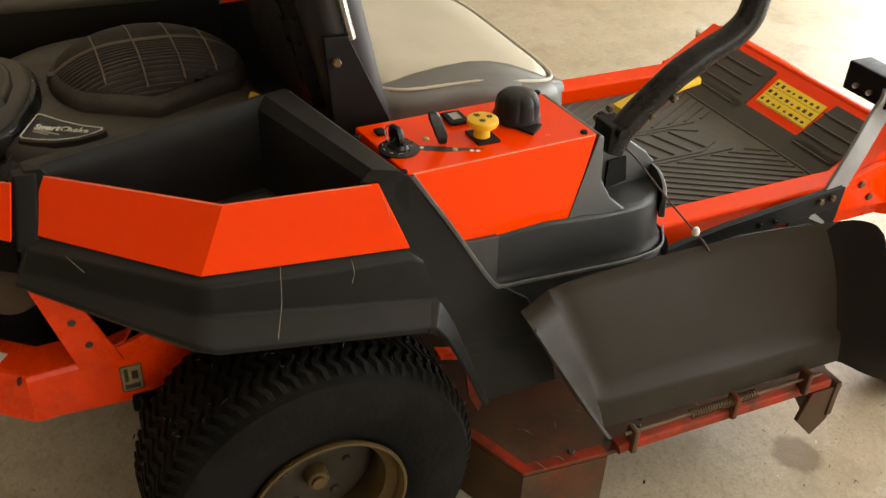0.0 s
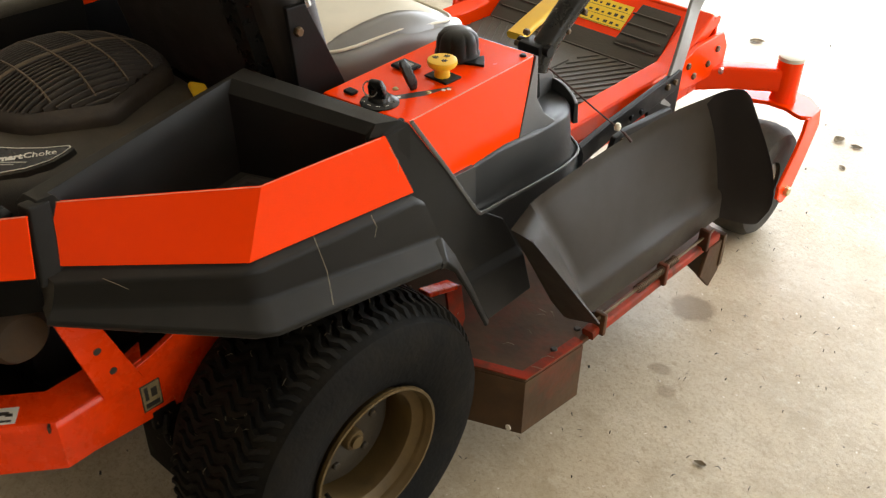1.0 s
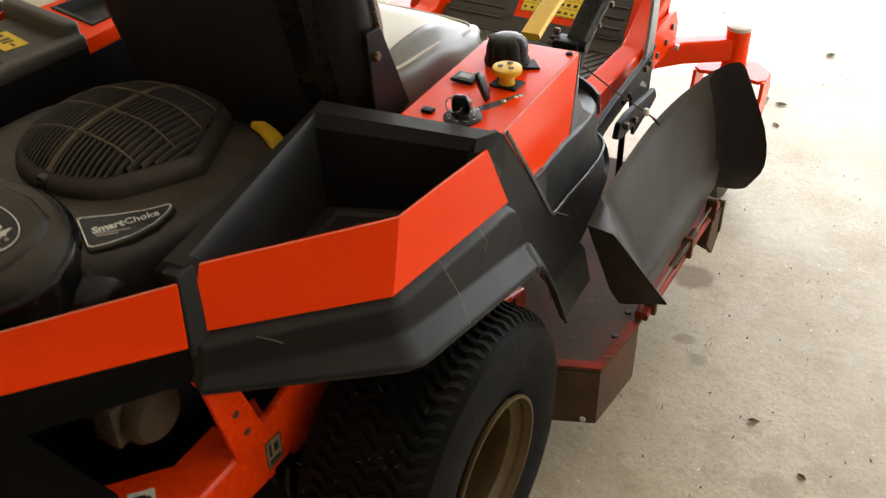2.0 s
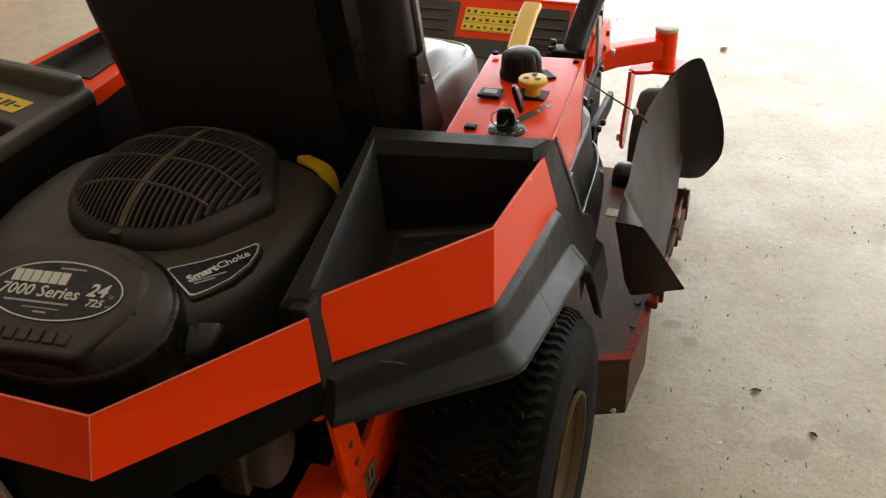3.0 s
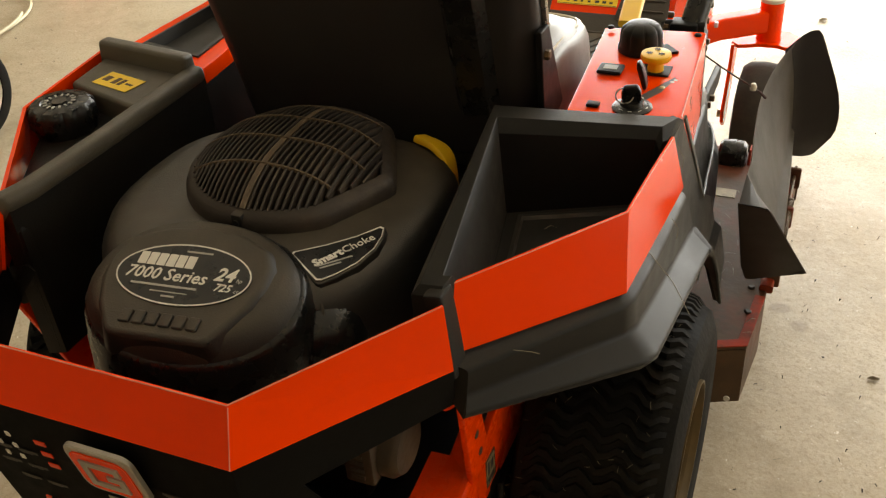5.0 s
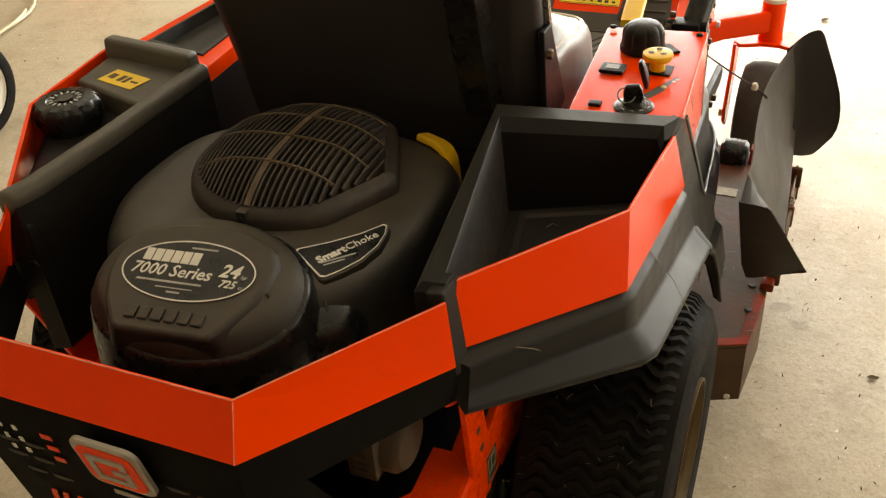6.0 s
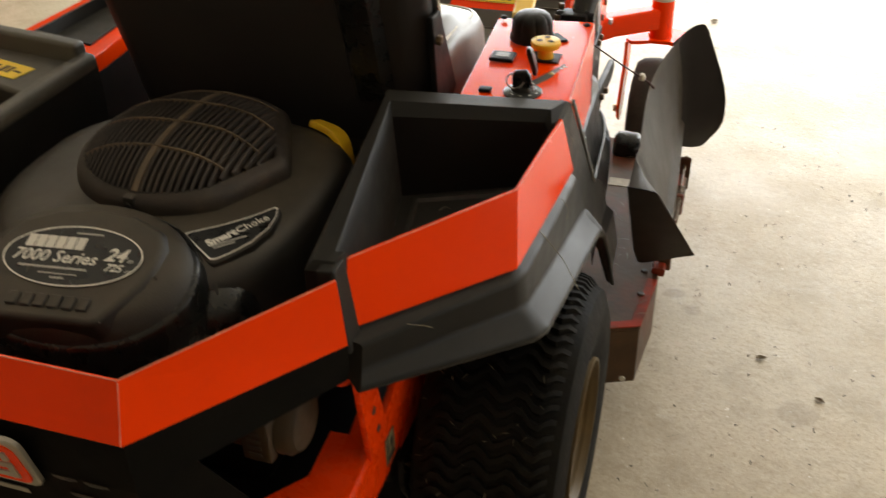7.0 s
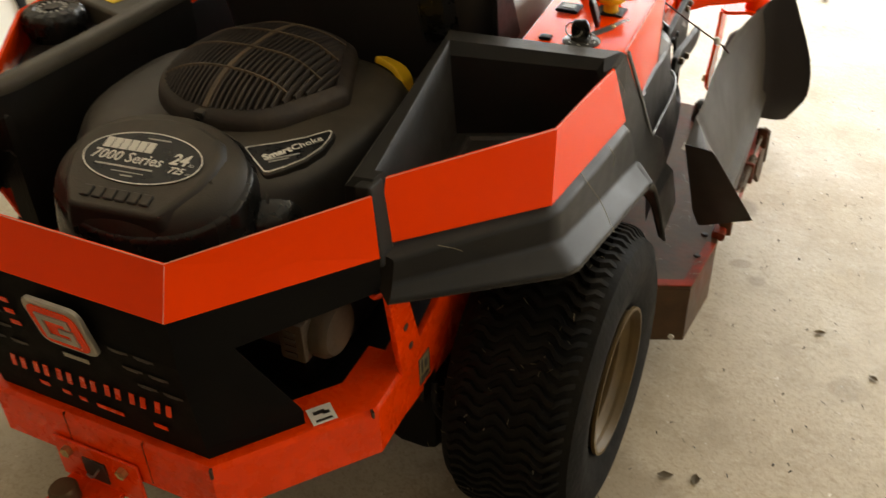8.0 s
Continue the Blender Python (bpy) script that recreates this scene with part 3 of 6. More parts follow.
# body below the panel: ledge, upright face, flared skirt, inner return
lines = [  # ledge inner, ledge edge, face foot, flare edge, flare lower lip, inner return
    [(0.300, -0.345, 0.716), (0.352, -0.336, 0.700), (0.352, -0.346, 0.668), (0.356, -0.362, 0.650), (0.350, -0.358, 0.640), (0.30, -0.30, 0.640)],
    [(0.478, -0.120, 0.697), (0.500, -0.136, 0.683), (0.501, -0.130, 0.634), (0.536, -0.146, 0.604), (0.532, -0.142, 0.590), (0.47, -0.12, 0.595)],
    [(0.490, 0.02, 0.686), (0.509, 0.02, 0.674), (0.510, 0.02, 0.612), (0.546, 0.02, 0.584), (0.542, 0.02, 0.570), (0.49, 0.02, 0.575)],
    [(0.498, 0.165, 0.680), (0.511, 0.165, 0.664), (0.518, 0.178, 0.588), (0.554, 0.178, 0.563), (0.550, 0.178, 0.549), (0.50, 0.178, 0.552)],
    [(0.498, 0.185, 0.668), (0.508, 0.190, 0.650), (0.521, 0.211, 0.583), (0.555, 0.195, 0.559), (0.551, 0.191, 0.546), (0.50, 0.20, 0.55)],
]


def skirt_shape():
    """The skirt with every fold rounded, also where it turns the rear corner."""
    rows = [[Vector(q) for q in r] for r in lines]
    turn = [a.lerp(b, 0.93) for a, b in zip(rows[0], rows[1])], [(a * 0.04 + b * 0.92 + c * 0.04) for a, b, c in zip(*rows[:3])], [a.lerp(b, 0.90) for a, b in zip(rows[2], rows[1])]
    return loft([softened(r, (0.003, 0.0065, 0.0065, 0.0065, 0.004, 0.003), 3) for r in (rows[0], *turn, *rows[2:])])


skirt = skirt_shape()
part("fender_skirt", skirt, "plastic", fender, "flared grey plastic wheel arch skirt", angle=26)

# front leg of the fender: from the bin's front pillar down to a point before the wheel
leg_lines = [((0.4895, 0.114, 0.784), (0.4975, 0.166, 0.796)), ((0.500, 0.148, 0.690), (0.508, 0.238, 0.690)), ((0.517, 0.185, 0.590), (0.518, 0.312, 0.585)), ((0.530, 0.218, 0.555), (0.526, 0.370, 0.545)),
             ((0.538, 0.244, 0.494), (0.532, 0.404, 0.476)), ((0.549, 0.250, 0.479), (0.545, 0.410, 0.460)), ((0.566, 0.280, 0.388), (0.556, 0.425, 0.380))]
leg = bevel(loft([[a, b, (b[0] - 0.009, b[1], b[2]), (a[0] - 0.009, a[1] + 0.002, a[2])] for a, b in leg_lines]), 0.003, 2, 20)
part("front_leg", leg, "plastic", fender, angle=22)
# raised arch lip running down the leg's rear edge to its tip
arch = loft([[(0.5215, 0.196, 0.5838), (0.5558, 0.182, 0.5603), (0.551, 0.180, 0.546), (0.51, 0.19, 0.55)], [(0.523, 0.214, 0.584), (0.556, 0.194, 0.560), (0.551, 0.190, 0.546), (0.51, 0.20, 0.55)], [(0.535, 0.234, 0.545), (0.560, 0.212, 0.537), (0.555, 0.209, 0.530), (0.52, 0.222, 0.535)], [(0.553, 0.257, 0.480), (0.567, 0.240, 0.478), (0.562, 0.238, 0.474), (0.545, 0.252, 0.475)],
             [(0.569, 0.292, 0.386), (0.574, 0.281, 0.385), (0.569, 0.277, 0.384), (0.562, 0.285, 0.385)]])
part("arch_lip", bevel(arch, 0.004, 2, 22), "plastic", fender, angle=35)
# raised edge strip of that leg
# its pale colour paints a highlight along the rubbed edge
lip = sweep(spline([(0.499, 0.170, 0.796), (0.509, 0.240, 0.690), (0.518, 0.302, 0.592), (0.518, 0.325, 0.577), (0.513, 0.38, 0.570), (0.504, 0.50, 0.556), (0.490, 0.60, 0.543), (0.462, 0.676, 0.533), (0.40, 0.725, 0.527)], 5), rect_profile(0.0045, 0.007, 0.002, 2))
part("edge_lip", lip, "scuff_glint", fender, "pale scuffs and a painted highlight along the fender's edge")


# ---- foot pod ahead of the console ----
def pod_line(k, z):
    pts = spline([(0.510, 0.30, 0), (0.506, 0.42, 0), (0.497, 0.545, 0), (0.476, 0.642, 0), (0.420, 0.708, 0), (0.30, 0.725, 0)], 5)
    return [(p.x - k, p.y - k * 0.6, z - max(0, p.y - 0.3) * 0.12) for p in pts]


def pod_wall(k, z, drop=0.12):
    """Upright wall line between the lip and the pod's top."""
    pts = spline([(0.505, 0.30, 0), (0.500, 0.42, 0), (0.491, 0.545, 0), (0.468, 0.642, 0), (0.410, 0.702, 0), (0.30, 0.715, 0)], 5)
    return [(p.x - k, p.y - k * 0.5, z - max(0, p.y - 0.42) * drop) for p in pts]


lipline = pod_line(0.0, 0.575)
rings = [[(x + 0.016, y + 0.004, 0.400 + 0.30 * max(0, y - 0.3)) for x, y, z in lipline], [(x + 0.007, y + 0.002, 0.50) for x, y, z in lipline], lipline, pod_line(0.006, 0.581),
         pod_wall(0.004, 0.585), pod_wall(0.010, 0.650), pod_wall(0.015, 0.657), pod_wall(0.024, 0.659), pod_wall(0.075, 0.660), pod_wall(0.16, 0.660)]
pod = loft(rings, closed=False, caps=False)
bmesh.ops.solidify(pod, geom=pod.faces[:], thickness=0.005)
pod_ob = part("pod_shell", pod, "pod", fender, "rounded grey plastic side pod with a lever pocket", angle=45)
rear_wall = slab([(0.500, 0.165, 0.668), (0.500, 0.165, 0.575), (0.505, 0.32, 0.575), (0.499, 0.32, 0.659)], (-0.014, 0, 0), 0.002)
part("pod_rear_wall", rear_wall, "pod", fender)
wedge = loft([[(0.4745, 0.498, 0.790), (0.468, 0.512, 0.782), (0.466, 0.522, 0.70), (0.468, 0.545, 0.662), (0.476, 0.572, 0.640), (0.484, 0.450, 0.640)],
              [(0.300, 0.494, 0.785), (0.300, 0.508, 0.778), (0.300, 0.518, 0.70), (0.300, 0.540, 0.662), (0.300, 0.565, 0.640), (0.300, 0.450, 0.640)]])
part("pod_wedge", bevel(wedge, 0.003, 2, 20), "pod", fender, angle=50)
part("pod_edge_plate", slab([(0.404, 0.560, 0.752), (0.398, 0.603, 0.734), (0.378, 0.675, 0.680), (0.372, 0.700, 0.655), (0.370, 0.706, 0.630), (0.370, 0.706, 0.43), (0.38, 0.66, 0.43), (0.404, 0.560, 0.60)], (-0.012, -0.003, 0), 0.004, 3), "pod", fender, "curved inner edge of the lever pocket")
rim_top = spline([(0.372, 0.692, 0.652), (0.394, 0.692, 0.648), (0.424, 0.684, 0.638), (0.446, 0.670, 0.630)], 5)
part("pod_front_rim", bevel(loft([[q, q + Vector((0.004, 0.007, -0.002)), Vector((q.x + 0.006, q.y + 0.010, 0.585)), Vector((q.x, q.y, 0.585))] for q in rim_top]), 0.002, 2, 40), "pod", fender, angle=50)
# flat black plate stands in for the opening's shade
part("pocket", slab([(0.4035, 0.575, 0.694), (0.3925, 0.618, 0.690), (0.3900, 0.628, 0.640), (0.4035, 0.575, 0.640)], (0.003, 0.0008, 0), 0.0), "shadow_black", pod_ob, "black plate for the shade inside the lever opening", smooth=False)

# ---- control console ----
console_bm = loft([[(0.325, 0.150, 0.50), (0.502, 0.168, 0.60), (0.482, 0.452, 0.635), (0.478, 0.462, 0.640), (0.300, 0.462, 0.50)],
                   [(0.325, 0.150, 0.792), (0.494, 0.166, 0.796), (0.4745, 0.490, 0.793), (0.470, 0.496, 0.792), (0.298, 0.492, 0.786)]])
console = part("control_console", bevel(console_bm, 0.004, 2, 30), "orange", mower, "bright orange painted control console", angle=35)
ZC = 0.7925
# pale strip paints the highlight of the rounded edge
part("console_edge", sweep([(0.4935, 0.172, 0.7945), (0.4740, 0.488, 0.7915)], rect_profile(0.0022, 0.0016, 0.0005, 1)), "highlight_wear", console, "pale wear and a painted highlight along the console's edge")
dial_o = Vector((0.382, 0.400, ZC))
d = fluted([(0.038, 0, 0), (0.038, 0.007, 0), (0.035, 0.010, 0.5), (0.0335, 0.029, 1), (0.031, 0.037, 0.9), (0.025, 0.0435, 0.3), (0.014, 0.0465, 0), (0.004, 0.047, 0)], dial_o, 8, 0.0035)
knob = part("deck_height_dial", d, "plastic", console, "large ribbed black deck height dial", angle=50)
part("pointer", prism([(0.405, 0.375), (0.446, 0.395), (0.440, 0.402), (0.432, 0.412), (0.420, 0.425)], ZC, ZC + 0.004, 0.001), "black", knob)
pto = Vector((0.424, 0.317, ZC))
p = part("switch_plate", box(0.400, 0.448, 0.300, 0.338, ZC, ZC + 0.004, 0.003), "black", console, "black plate below the blade switch")
part("blade_switch_knob", lathe([(0, 0.004), (0.013, 0.004), (0.012, 0.018), (0.022, 0.022), (0.0245, 0.027), (0.0235, 0.032), (0.018, 0.034), (0, 0.033)], pto, "z", 32), "yellow", p, "yellow pull-up blade switch knob")
marks = []
for k in range(3):
    a = radians(90 + 120 * k)
    c = pto + Vector((0.011 * math.cos(a), 0.011 * math.sin(a), 0.0342))
    for s in (0, 60, 120):
        marks.append(box(-0.005, 0.005, -0.0009, 0.0009, 0, 0.0006, m=Matrix.Translation(c) @ pose(0, 0, 0, 0, 0, s + k * 20)))
part("switch_marks", join(*marks), "ink", p, smooth=False)
h = part("hour_meter", box(0.335, 0.375, 0.288, 0.322, ZC, ZC + 0.006, 0.006, 3), "black", console, "small black hour meter with grey display")
part("display", box(0.344, 0.366, 0.297, 0.313, ZC + 0.006, ZC + 0.0068), "glass_lcd", h, smooth=False)
slot_m = plane_m((0.446, 0.252, ZC), (0.467, 0.294, ZC), (-1, 0.5, 0))
sl = part("throttle_slot", box(-0.052, 0.052, -0.005, 0.012, 0, 0.0012, 0.0005, m=slot_m), "ink", console, "dark slotted throttle plate with marks", smooth=False)
part("slot_cut", box(-0.05, 0.055, -0.010, -0.005, 0, 0.0006, m=slot_m), "deck", sl, smooth=False)
for x in (-0.040, 0.034, 0.043):
    part("slot_mark", disc(slot_m @ Vector((x, 0.004, 0.0012)), 0.0035, 0.0006, "z", 14, 0.0002), "white", sl)
lever = loft([[(x - w, y - d, ZC + h), (x + w, y - d, ZC + h), (x + w, y + d, ZC + h), (x - w, y + d, ZC + h)]
              for x, y, h, w, d in ((0.422, 0.254, 0.0, 0.003, 0.006), (0.421, 0.251, 0.014, 0.0045, 0.0095), (0.416, 0.241, 0.042, 0.005, 0.0095), (0.414, 0.237, 0.053, 0.003, 0.006))])
part("throttle_lever", bevel(lever, 0.003, 2, 25), "gloss", console, "black paddle throttle lever")
KX, KY = 0.418, 0.184
ks = part("ignition_switch", lathe([(0, 0), (0.030, 0), (0.030, 0.004), (0.025, 0.007), (0.018, 0.008), (0.016, 0.014), (0, 0.014)], (KX, KY, ZC), "z", 32), "gloss", console, "round black ignition switch with white marks")
key_m = Matrix.Translation((KX, KY, ZC)) @ pose(0, 0, 0, 8, -4, 12)
key = moved(loft([[(-w, -d, h), (w, -d, h), (w, d, h), (-w, d, h)] for w, d, h in ((0.010, 0.004, 0.011), (0.015, 0.0055, 0.017), (0.0145, 0.0055, 0.030), (0.010, 0.0045, 0.041))]), key_m)
part("ignition_key", bevel(key, 0.003, 2, 25), "gloss", ks, "black plastic headed key")
part("key_ring", tube([key_m @ Vector((-0.010 + 0.013 * math.sin(a), -0.004 + 0.004 * math.cos(a), 0.026 + 0.011 * math.cos(a))) for a in [k * 2 * math.pi / 20 for k in range(21)]], 0.0011, 6), "steel", ks, "thin steel key ring")
for a in (-70, -35, 0, 35):
    part("switch_mark", box(-0.003, 0.003, 0.020, 0.0245, 0.0062, 0.0072, m=Matrix.Translation((KX, KY, ZC)) @ pose(0, 0, 0, 0, 0, a - 140)), "white", ks, smooth=False)
part("push_button", box(0.350, 0.370, 0.170, 0.186, ZC, ZC + 0.006, 0.003), "black", console, "small square black plug")
for x, y in ((0.463, 0.475), (0.312, 0.478), (0.482, 0.165), (0.360, 0.140)):
    part("console_screw", disc((x, y, ZC - 0.001), 0.006, 0.005, "z", 16), "black", console)
for x, y in ((0.446, 0.262), (0.400, 0.236)):
    part("plate_screw", disc((x, y, ZC - 0.001), 0.005, 0.004, "z", 14), "brass", console, "brassy plate screw")

# ---- right control lever with its pivot ----
lap = join(tube(spline([(0.434, 0.552, 0.735), (0.437, 0.562, 0.765), (0.446, 0.598, 0.815), (0.460, 0.636, 0.865), (0.468, 0.665, 0.890)], 5), 0.0225, 14),
           tube(spline([(0.464, 0.650, 0.878), (0.468, 0.680, 0.899), (0.475, 0.715, 0.922), (0.479, 0.738, 0.948), (0.480, 0.746, 0.985), (0.478, 0.748, 1.06), (0.474, 0.745, 1.20)], 6), 0.0215, 16))
lv = part("control_lever", lap, "gloss", mower, "bent black steering control lever")
part("pivot", join(box(0.402, 0.452, 0.535, 0.575, 0.735, 0.785, 0.006), lathe([(0, -0.035), (0.010, -0.035), (0.010, 0.035), (0, 0.035)], (0.428, 0.553, 0.775), "x", 16)), "black", lv, "black lever pivot block")
for x, y, z in ((0.392, 0.545, 0.775), (0.395, 0.565, 0.790), (0.458, 0.600, 0.800), (0.468, 0.63, 0.83)):
    part("pivot_bolt", disc((x, y, z), 0.006, 0.010, "x", 6), "rust", lv)
# ---- yellow handle beside the lever ----
yh = sweep([(0.302, 0.660, 0.725), (0.298, 0.70, 0.735), (0.292, 0.79, 0.756), (0.292, 0.825, 0.762)], rect_profile(0.040, 0.016, 0.006))
part("brake_handle", yh, "yellow", mower, "long yellow plastic handle")

# ---- seat ----
def back_ring(z, k=1.0):
    """Plan line of the reclining seat back at a height."""
    lean = -0.26 * (z - 0.78)
    return [(x * k + 0.012, y + lean, z) for x, y in ((-0.275, 0.165), (-0.250, 0.140), (0.245, 0.140), (0.275, 0.165), (0.270, 0.215), (0.245, 0.235), (-0.245, 0.235), (-0.270, 0.215))]


back = loft([back_ring(0.68), back_ring(0.80), back_ring(0.95, 1.02), back_ring(1.10, 1.02), back_ring(1.28, 0.97)])
seat = part("seat_back", bevel(back, 0.012, 3, 30), "seat_shell", mower, "tall black seat back shell", angle=50)
part("back_rib", loft([[(0.150, 0.150 - 0.26 * (z - 0.78), z), (0.172, 0.122 - 0.26 * (z - 0.78), z), (0.215, 0.122 - 0.26 * (z - 0.78), z), (0.235, 0.150 - 0.26 * (z - 0.78), z)] for z in (0.78, 1.27)]), "gloss", seat)
br = slab([(0.301, 0.112, 0.930), (0.301, 0.150, 0.928), (0.301, 0.222, 0.775), (0.301, 0.13, 0.745)], (-0.010, 0, 0), 0.003)
part("seat_side_trim", tube([(0.292, 0.195 - 0.26 * (z - 0.78), z) for z in (0.92, 1.27)], 0.007, 8), "steel", seat, "bright edge trim of the seat back")
b = part("seat_bracket", br, "black", mower, "black steel seat hinge bracket")
part("bracket_bolt", disc((0.301, 0.130, 0.890), 0.008, 0.008, "x", 6), "rust", b, "brassy bracket bolt")
part("bracket_bolt", disc((0.195, 0.098, 0.885), 0.007, 0.010, "y", 6), "steel", seat)


def cushion_ring(k, z):
    """Seat plan line shrunk by k."""
    n, out = 36, []
    for i in range(n):
        a = 2 * math.pi * i / n
        c, s = math.cos(a), math.sin(a)
        e = 0.36
        y = 0.400 + (0.205 - k) * math.copysign(abs(s) ** e, s)
        out.append(((0.262 - k) * math.copysign(abs(c) ** e, c), y, z - 0.20 * max(0, y - 0.42)))
    return out


base = loft([cushion_ring(0.03, 0.62), cushion_ring(0.0, 0.66), cushion_ring(-0.004, 0.72), cushion_ring(0.0, 0.770), cushion_ring(0.006, 0.786), cushion_ring(0.014, 0.794), cushion_ring(0.030, 0.790)])
cushion = part("seat_cushion", base, "vinyl_grey", mower, "grey and beige vinyl seat cushion with piping", angle=60)
part("cushion_centre", loft([cushion_ring(0.022, 0.770), cushion_ring(0.026, 0.796), cushion_ring(0.045, 0.804), cushion_ring(0.11, 0.806)]), "vinyl", cushion, "smooth beige vinyl seat centre", angle=60)
part("piping", tube(cushion_ring(0.018, 0.797) + [cushion_ring(0.018, 0.797)[0]], 0.0030, 8), "vinyl", cushion)
for sx in (1, -1):
    secs = []
    for y, w, h in ((0.205, 0.030, 0.792), (0.25, 0.038, 0.801), (0.30, 0.042, 0.810), (0.35, 0.044, 0.816), (0.40, 0.045, 0.818), (0.44, 0.044, 0.814), (0.48, 0.042, 0.803), (0.515, 0.038, 0.788), (0.55, 0.030, 0.772), (0.585, 0.016, 0.760)):
        secs.append([(sx * (0.216 + w * math.cos(a)), y, 0.745 + (h - 0.745) * math.sin(a)) for a in [math.pi * k / 10 for k in range(11)]])
    part("side_bolster", loft(secs), "vinyl_grey", cushion, "raised grey vinyl side bolster", angle=60)
part("seat_pan", box(-0.24, 0.24, 0.12, 0.60, 0.54, 0.63, 0.02), "black", mower, "black seat base pan")

# ---- engine ----
EX, EY = 0.012, -0.125


def egg(k, z, cx=EX, cy=EY, ax=0.222, left=0.050, ay=0.210, n=48, tail=0.06):
    """Plan line of the blower housing, drawn out at the rear."""
    out = []
    for i in range(n):
        a = 2 * math.pi * i / n
        c, s = math.cos(a), math.sin(a)
        out.append((cx + (ax - k + (left if c < 0 else 0.0) * abs(c)) * math.copysign(abs(c) ** 0.70, c), cy + (ay - k + (tail if s < 0 else 0) * abs(s)) * math.copysign(abs(s) ** 0.70, s), z))
    return out


house = loft([egg(-0.01, 0.55), egg(-0.006, 0.66), egg(0.0, 0.705), egg(0.006, 0.735), egg(0.016, 0.755), egg(0.032, 0.766), egg(0.060, 0.773), egg(0.15, 0.777)])
engine = part("engine_cover", house, "cover", mower, "black plastic engine blower housing", angle=60)
low_block = join(box(-0.17, 0.19, -0.34, 0.08, 0.40, 0.60, 0.02), box(-0.21, -0.15, -0.25, 0.02, 0.48, 0.66, 0.015), box(0.16, 0.24, -0.20, 0.04, 0.52, 0.68, 0.015))
part("engine_block", low_block, "black", mower, "dark engine block with cylinders")


def hood_z(y):
    """Height of the rear lobe's top along the machine: level, then falling to the rear."""
    return 0.7955 + 0.32 * (y + 0.385)


def lobe(ax, ay, z=None, drop=0.0, cy=-0.388, n=44):
    """Plan line of the filter cover, on its sloping top plane or at a height."""
    out = []
    for i in range(n):
        a = 2 * math.pi * i / n
        c, s = math.cos(a), math.sin(a)
        x, y = 0.008 + ax * math.copysign(abs(c) ** 0.96, c), cy + ay * math.copysign(abs(s) ** 0.96, s)
        out.append((x, y, z if z is not None else hood_z(y) - drop))
    return out


hood = part("air_filter_hood", loft([lobe(0.166, 0.112, 0.56, cy=-0.368), lobe(0.168, 0.114, 0.66, cy=-0.368), lobe(0.163, 0.111, 0.700, cy=-0.369), lobe(0.152, 0.104, drop=0.040, cy=-0.373), lobe(0.142, 0.097, drop=0.028, cy=-0.376), lobe(0.06, 0.04, drop=0.028)]),
            "gloss", engine, "glossy black air filter cover", angle=60)
part("hood_top", loft([lobe(0.146, 0.099, drop=0.034, cy=-0.375), lobe(0.141, 0.096, drop=0.0245, cy=-0.377), lobe(0.130, 0.088, drop=0.015, cy=-0.379), lobe(0.115, 0.076, drop=0.008), lobe(0.10, 0.064, drop=0.005), lobe(0.05, 0.03, drop=0.004)]), "cover", engine, "dusty top of the air filter cover", angle=60)
saddle = []
for k in range(11):
    u = -0.115 + 0.023 * k
    y0 = -0.338 - 0.9 * u * u / 0.23
    ys = [y0 + (0.100 - 0.05 * (u / 0.115) ** 2) * i / 6 for i in range(7)]
    z0 = hood_z(y0) - 0.006
    saddle.append([(0.008 + u, y, 0.768 + (z0 - 0.768) * (0.5 + 0.5 * math.cos(math.pi * i / 6))) for i, y in enumerate(ys)])
saddle_bm = loft(saddle, closed=False, caps=False)
bmesh.ops.solidify(saddle_bm, geom=saddle_bm.faces[:], thickness=0.006)
part("hood_saddle", saddle_bm, "cover", engine, "dusty slope between filter cover and blower housing", angle=60)


def shoulder_ring(k, z):
    """Bulge of the cover beside the filter, shrunk by k."""
    return [(0.125 + (0.082 - k) * math.cos(a), -0.322 + (0.070 - k) * math.sin(a), z) for a in [2 * math.pi * i / 28 for i in range(28)]]


part("hood_shoulder", loft([shoulder_ring(0, 0.58), shoulder_ring(0.0, 0.690), shoulder_ring(0.008, 0.718), shoulder_ring(0.022, 0.735), shoulder_ring(0.045, 0.745), shoulder_ring(0.06, 0.746)]), "gloss", engine, "glossy black cover shoulder", angle=60)
part("cover_seam", tube(spline([(0.085, -0.292, 0.7775), (0.118, -0.296, 0.7735), (0.150, -0.318, 0.760), (0.176, -0.352, 0.722), (0.184, -0.366, 0.690)], 5), 0.0022, 6), "ink", engine, "dark joint between the engine covers")

# oval rating label on the hood
lab_m = plane_m((0.008, -0.383, hood_z(-0.383) + 0.0008), (0.108, -0.375, hood_z(-0.375) + 0.0008), (0, 1, 0.32))


def ellipse(a, b, z, n=48):
    return [(a * math.cos(2 * math.pi * i / n), b * math.sin(2 * math.pi * i / n), z) for i in range(n)]


# dusty raised platform that carries the label and the maker's name
plat = [(-0.066, -0.084), (-0.056, -0.088), (0.060, -0.087), (0.070, -0.082), (0.100, -0.030), (0.106, 0.0), (0.104, 0.026), (0.090, 0.050), (0.05, 0.068), (0.0, 0.074), (-0.05, 0.068), (-0.092, 0.050), (-0.108, 0.020), (-0.106, -0.012), (-0.092, -0.048)]
pm = lab_m @ pose(0, 0, -0.0008)
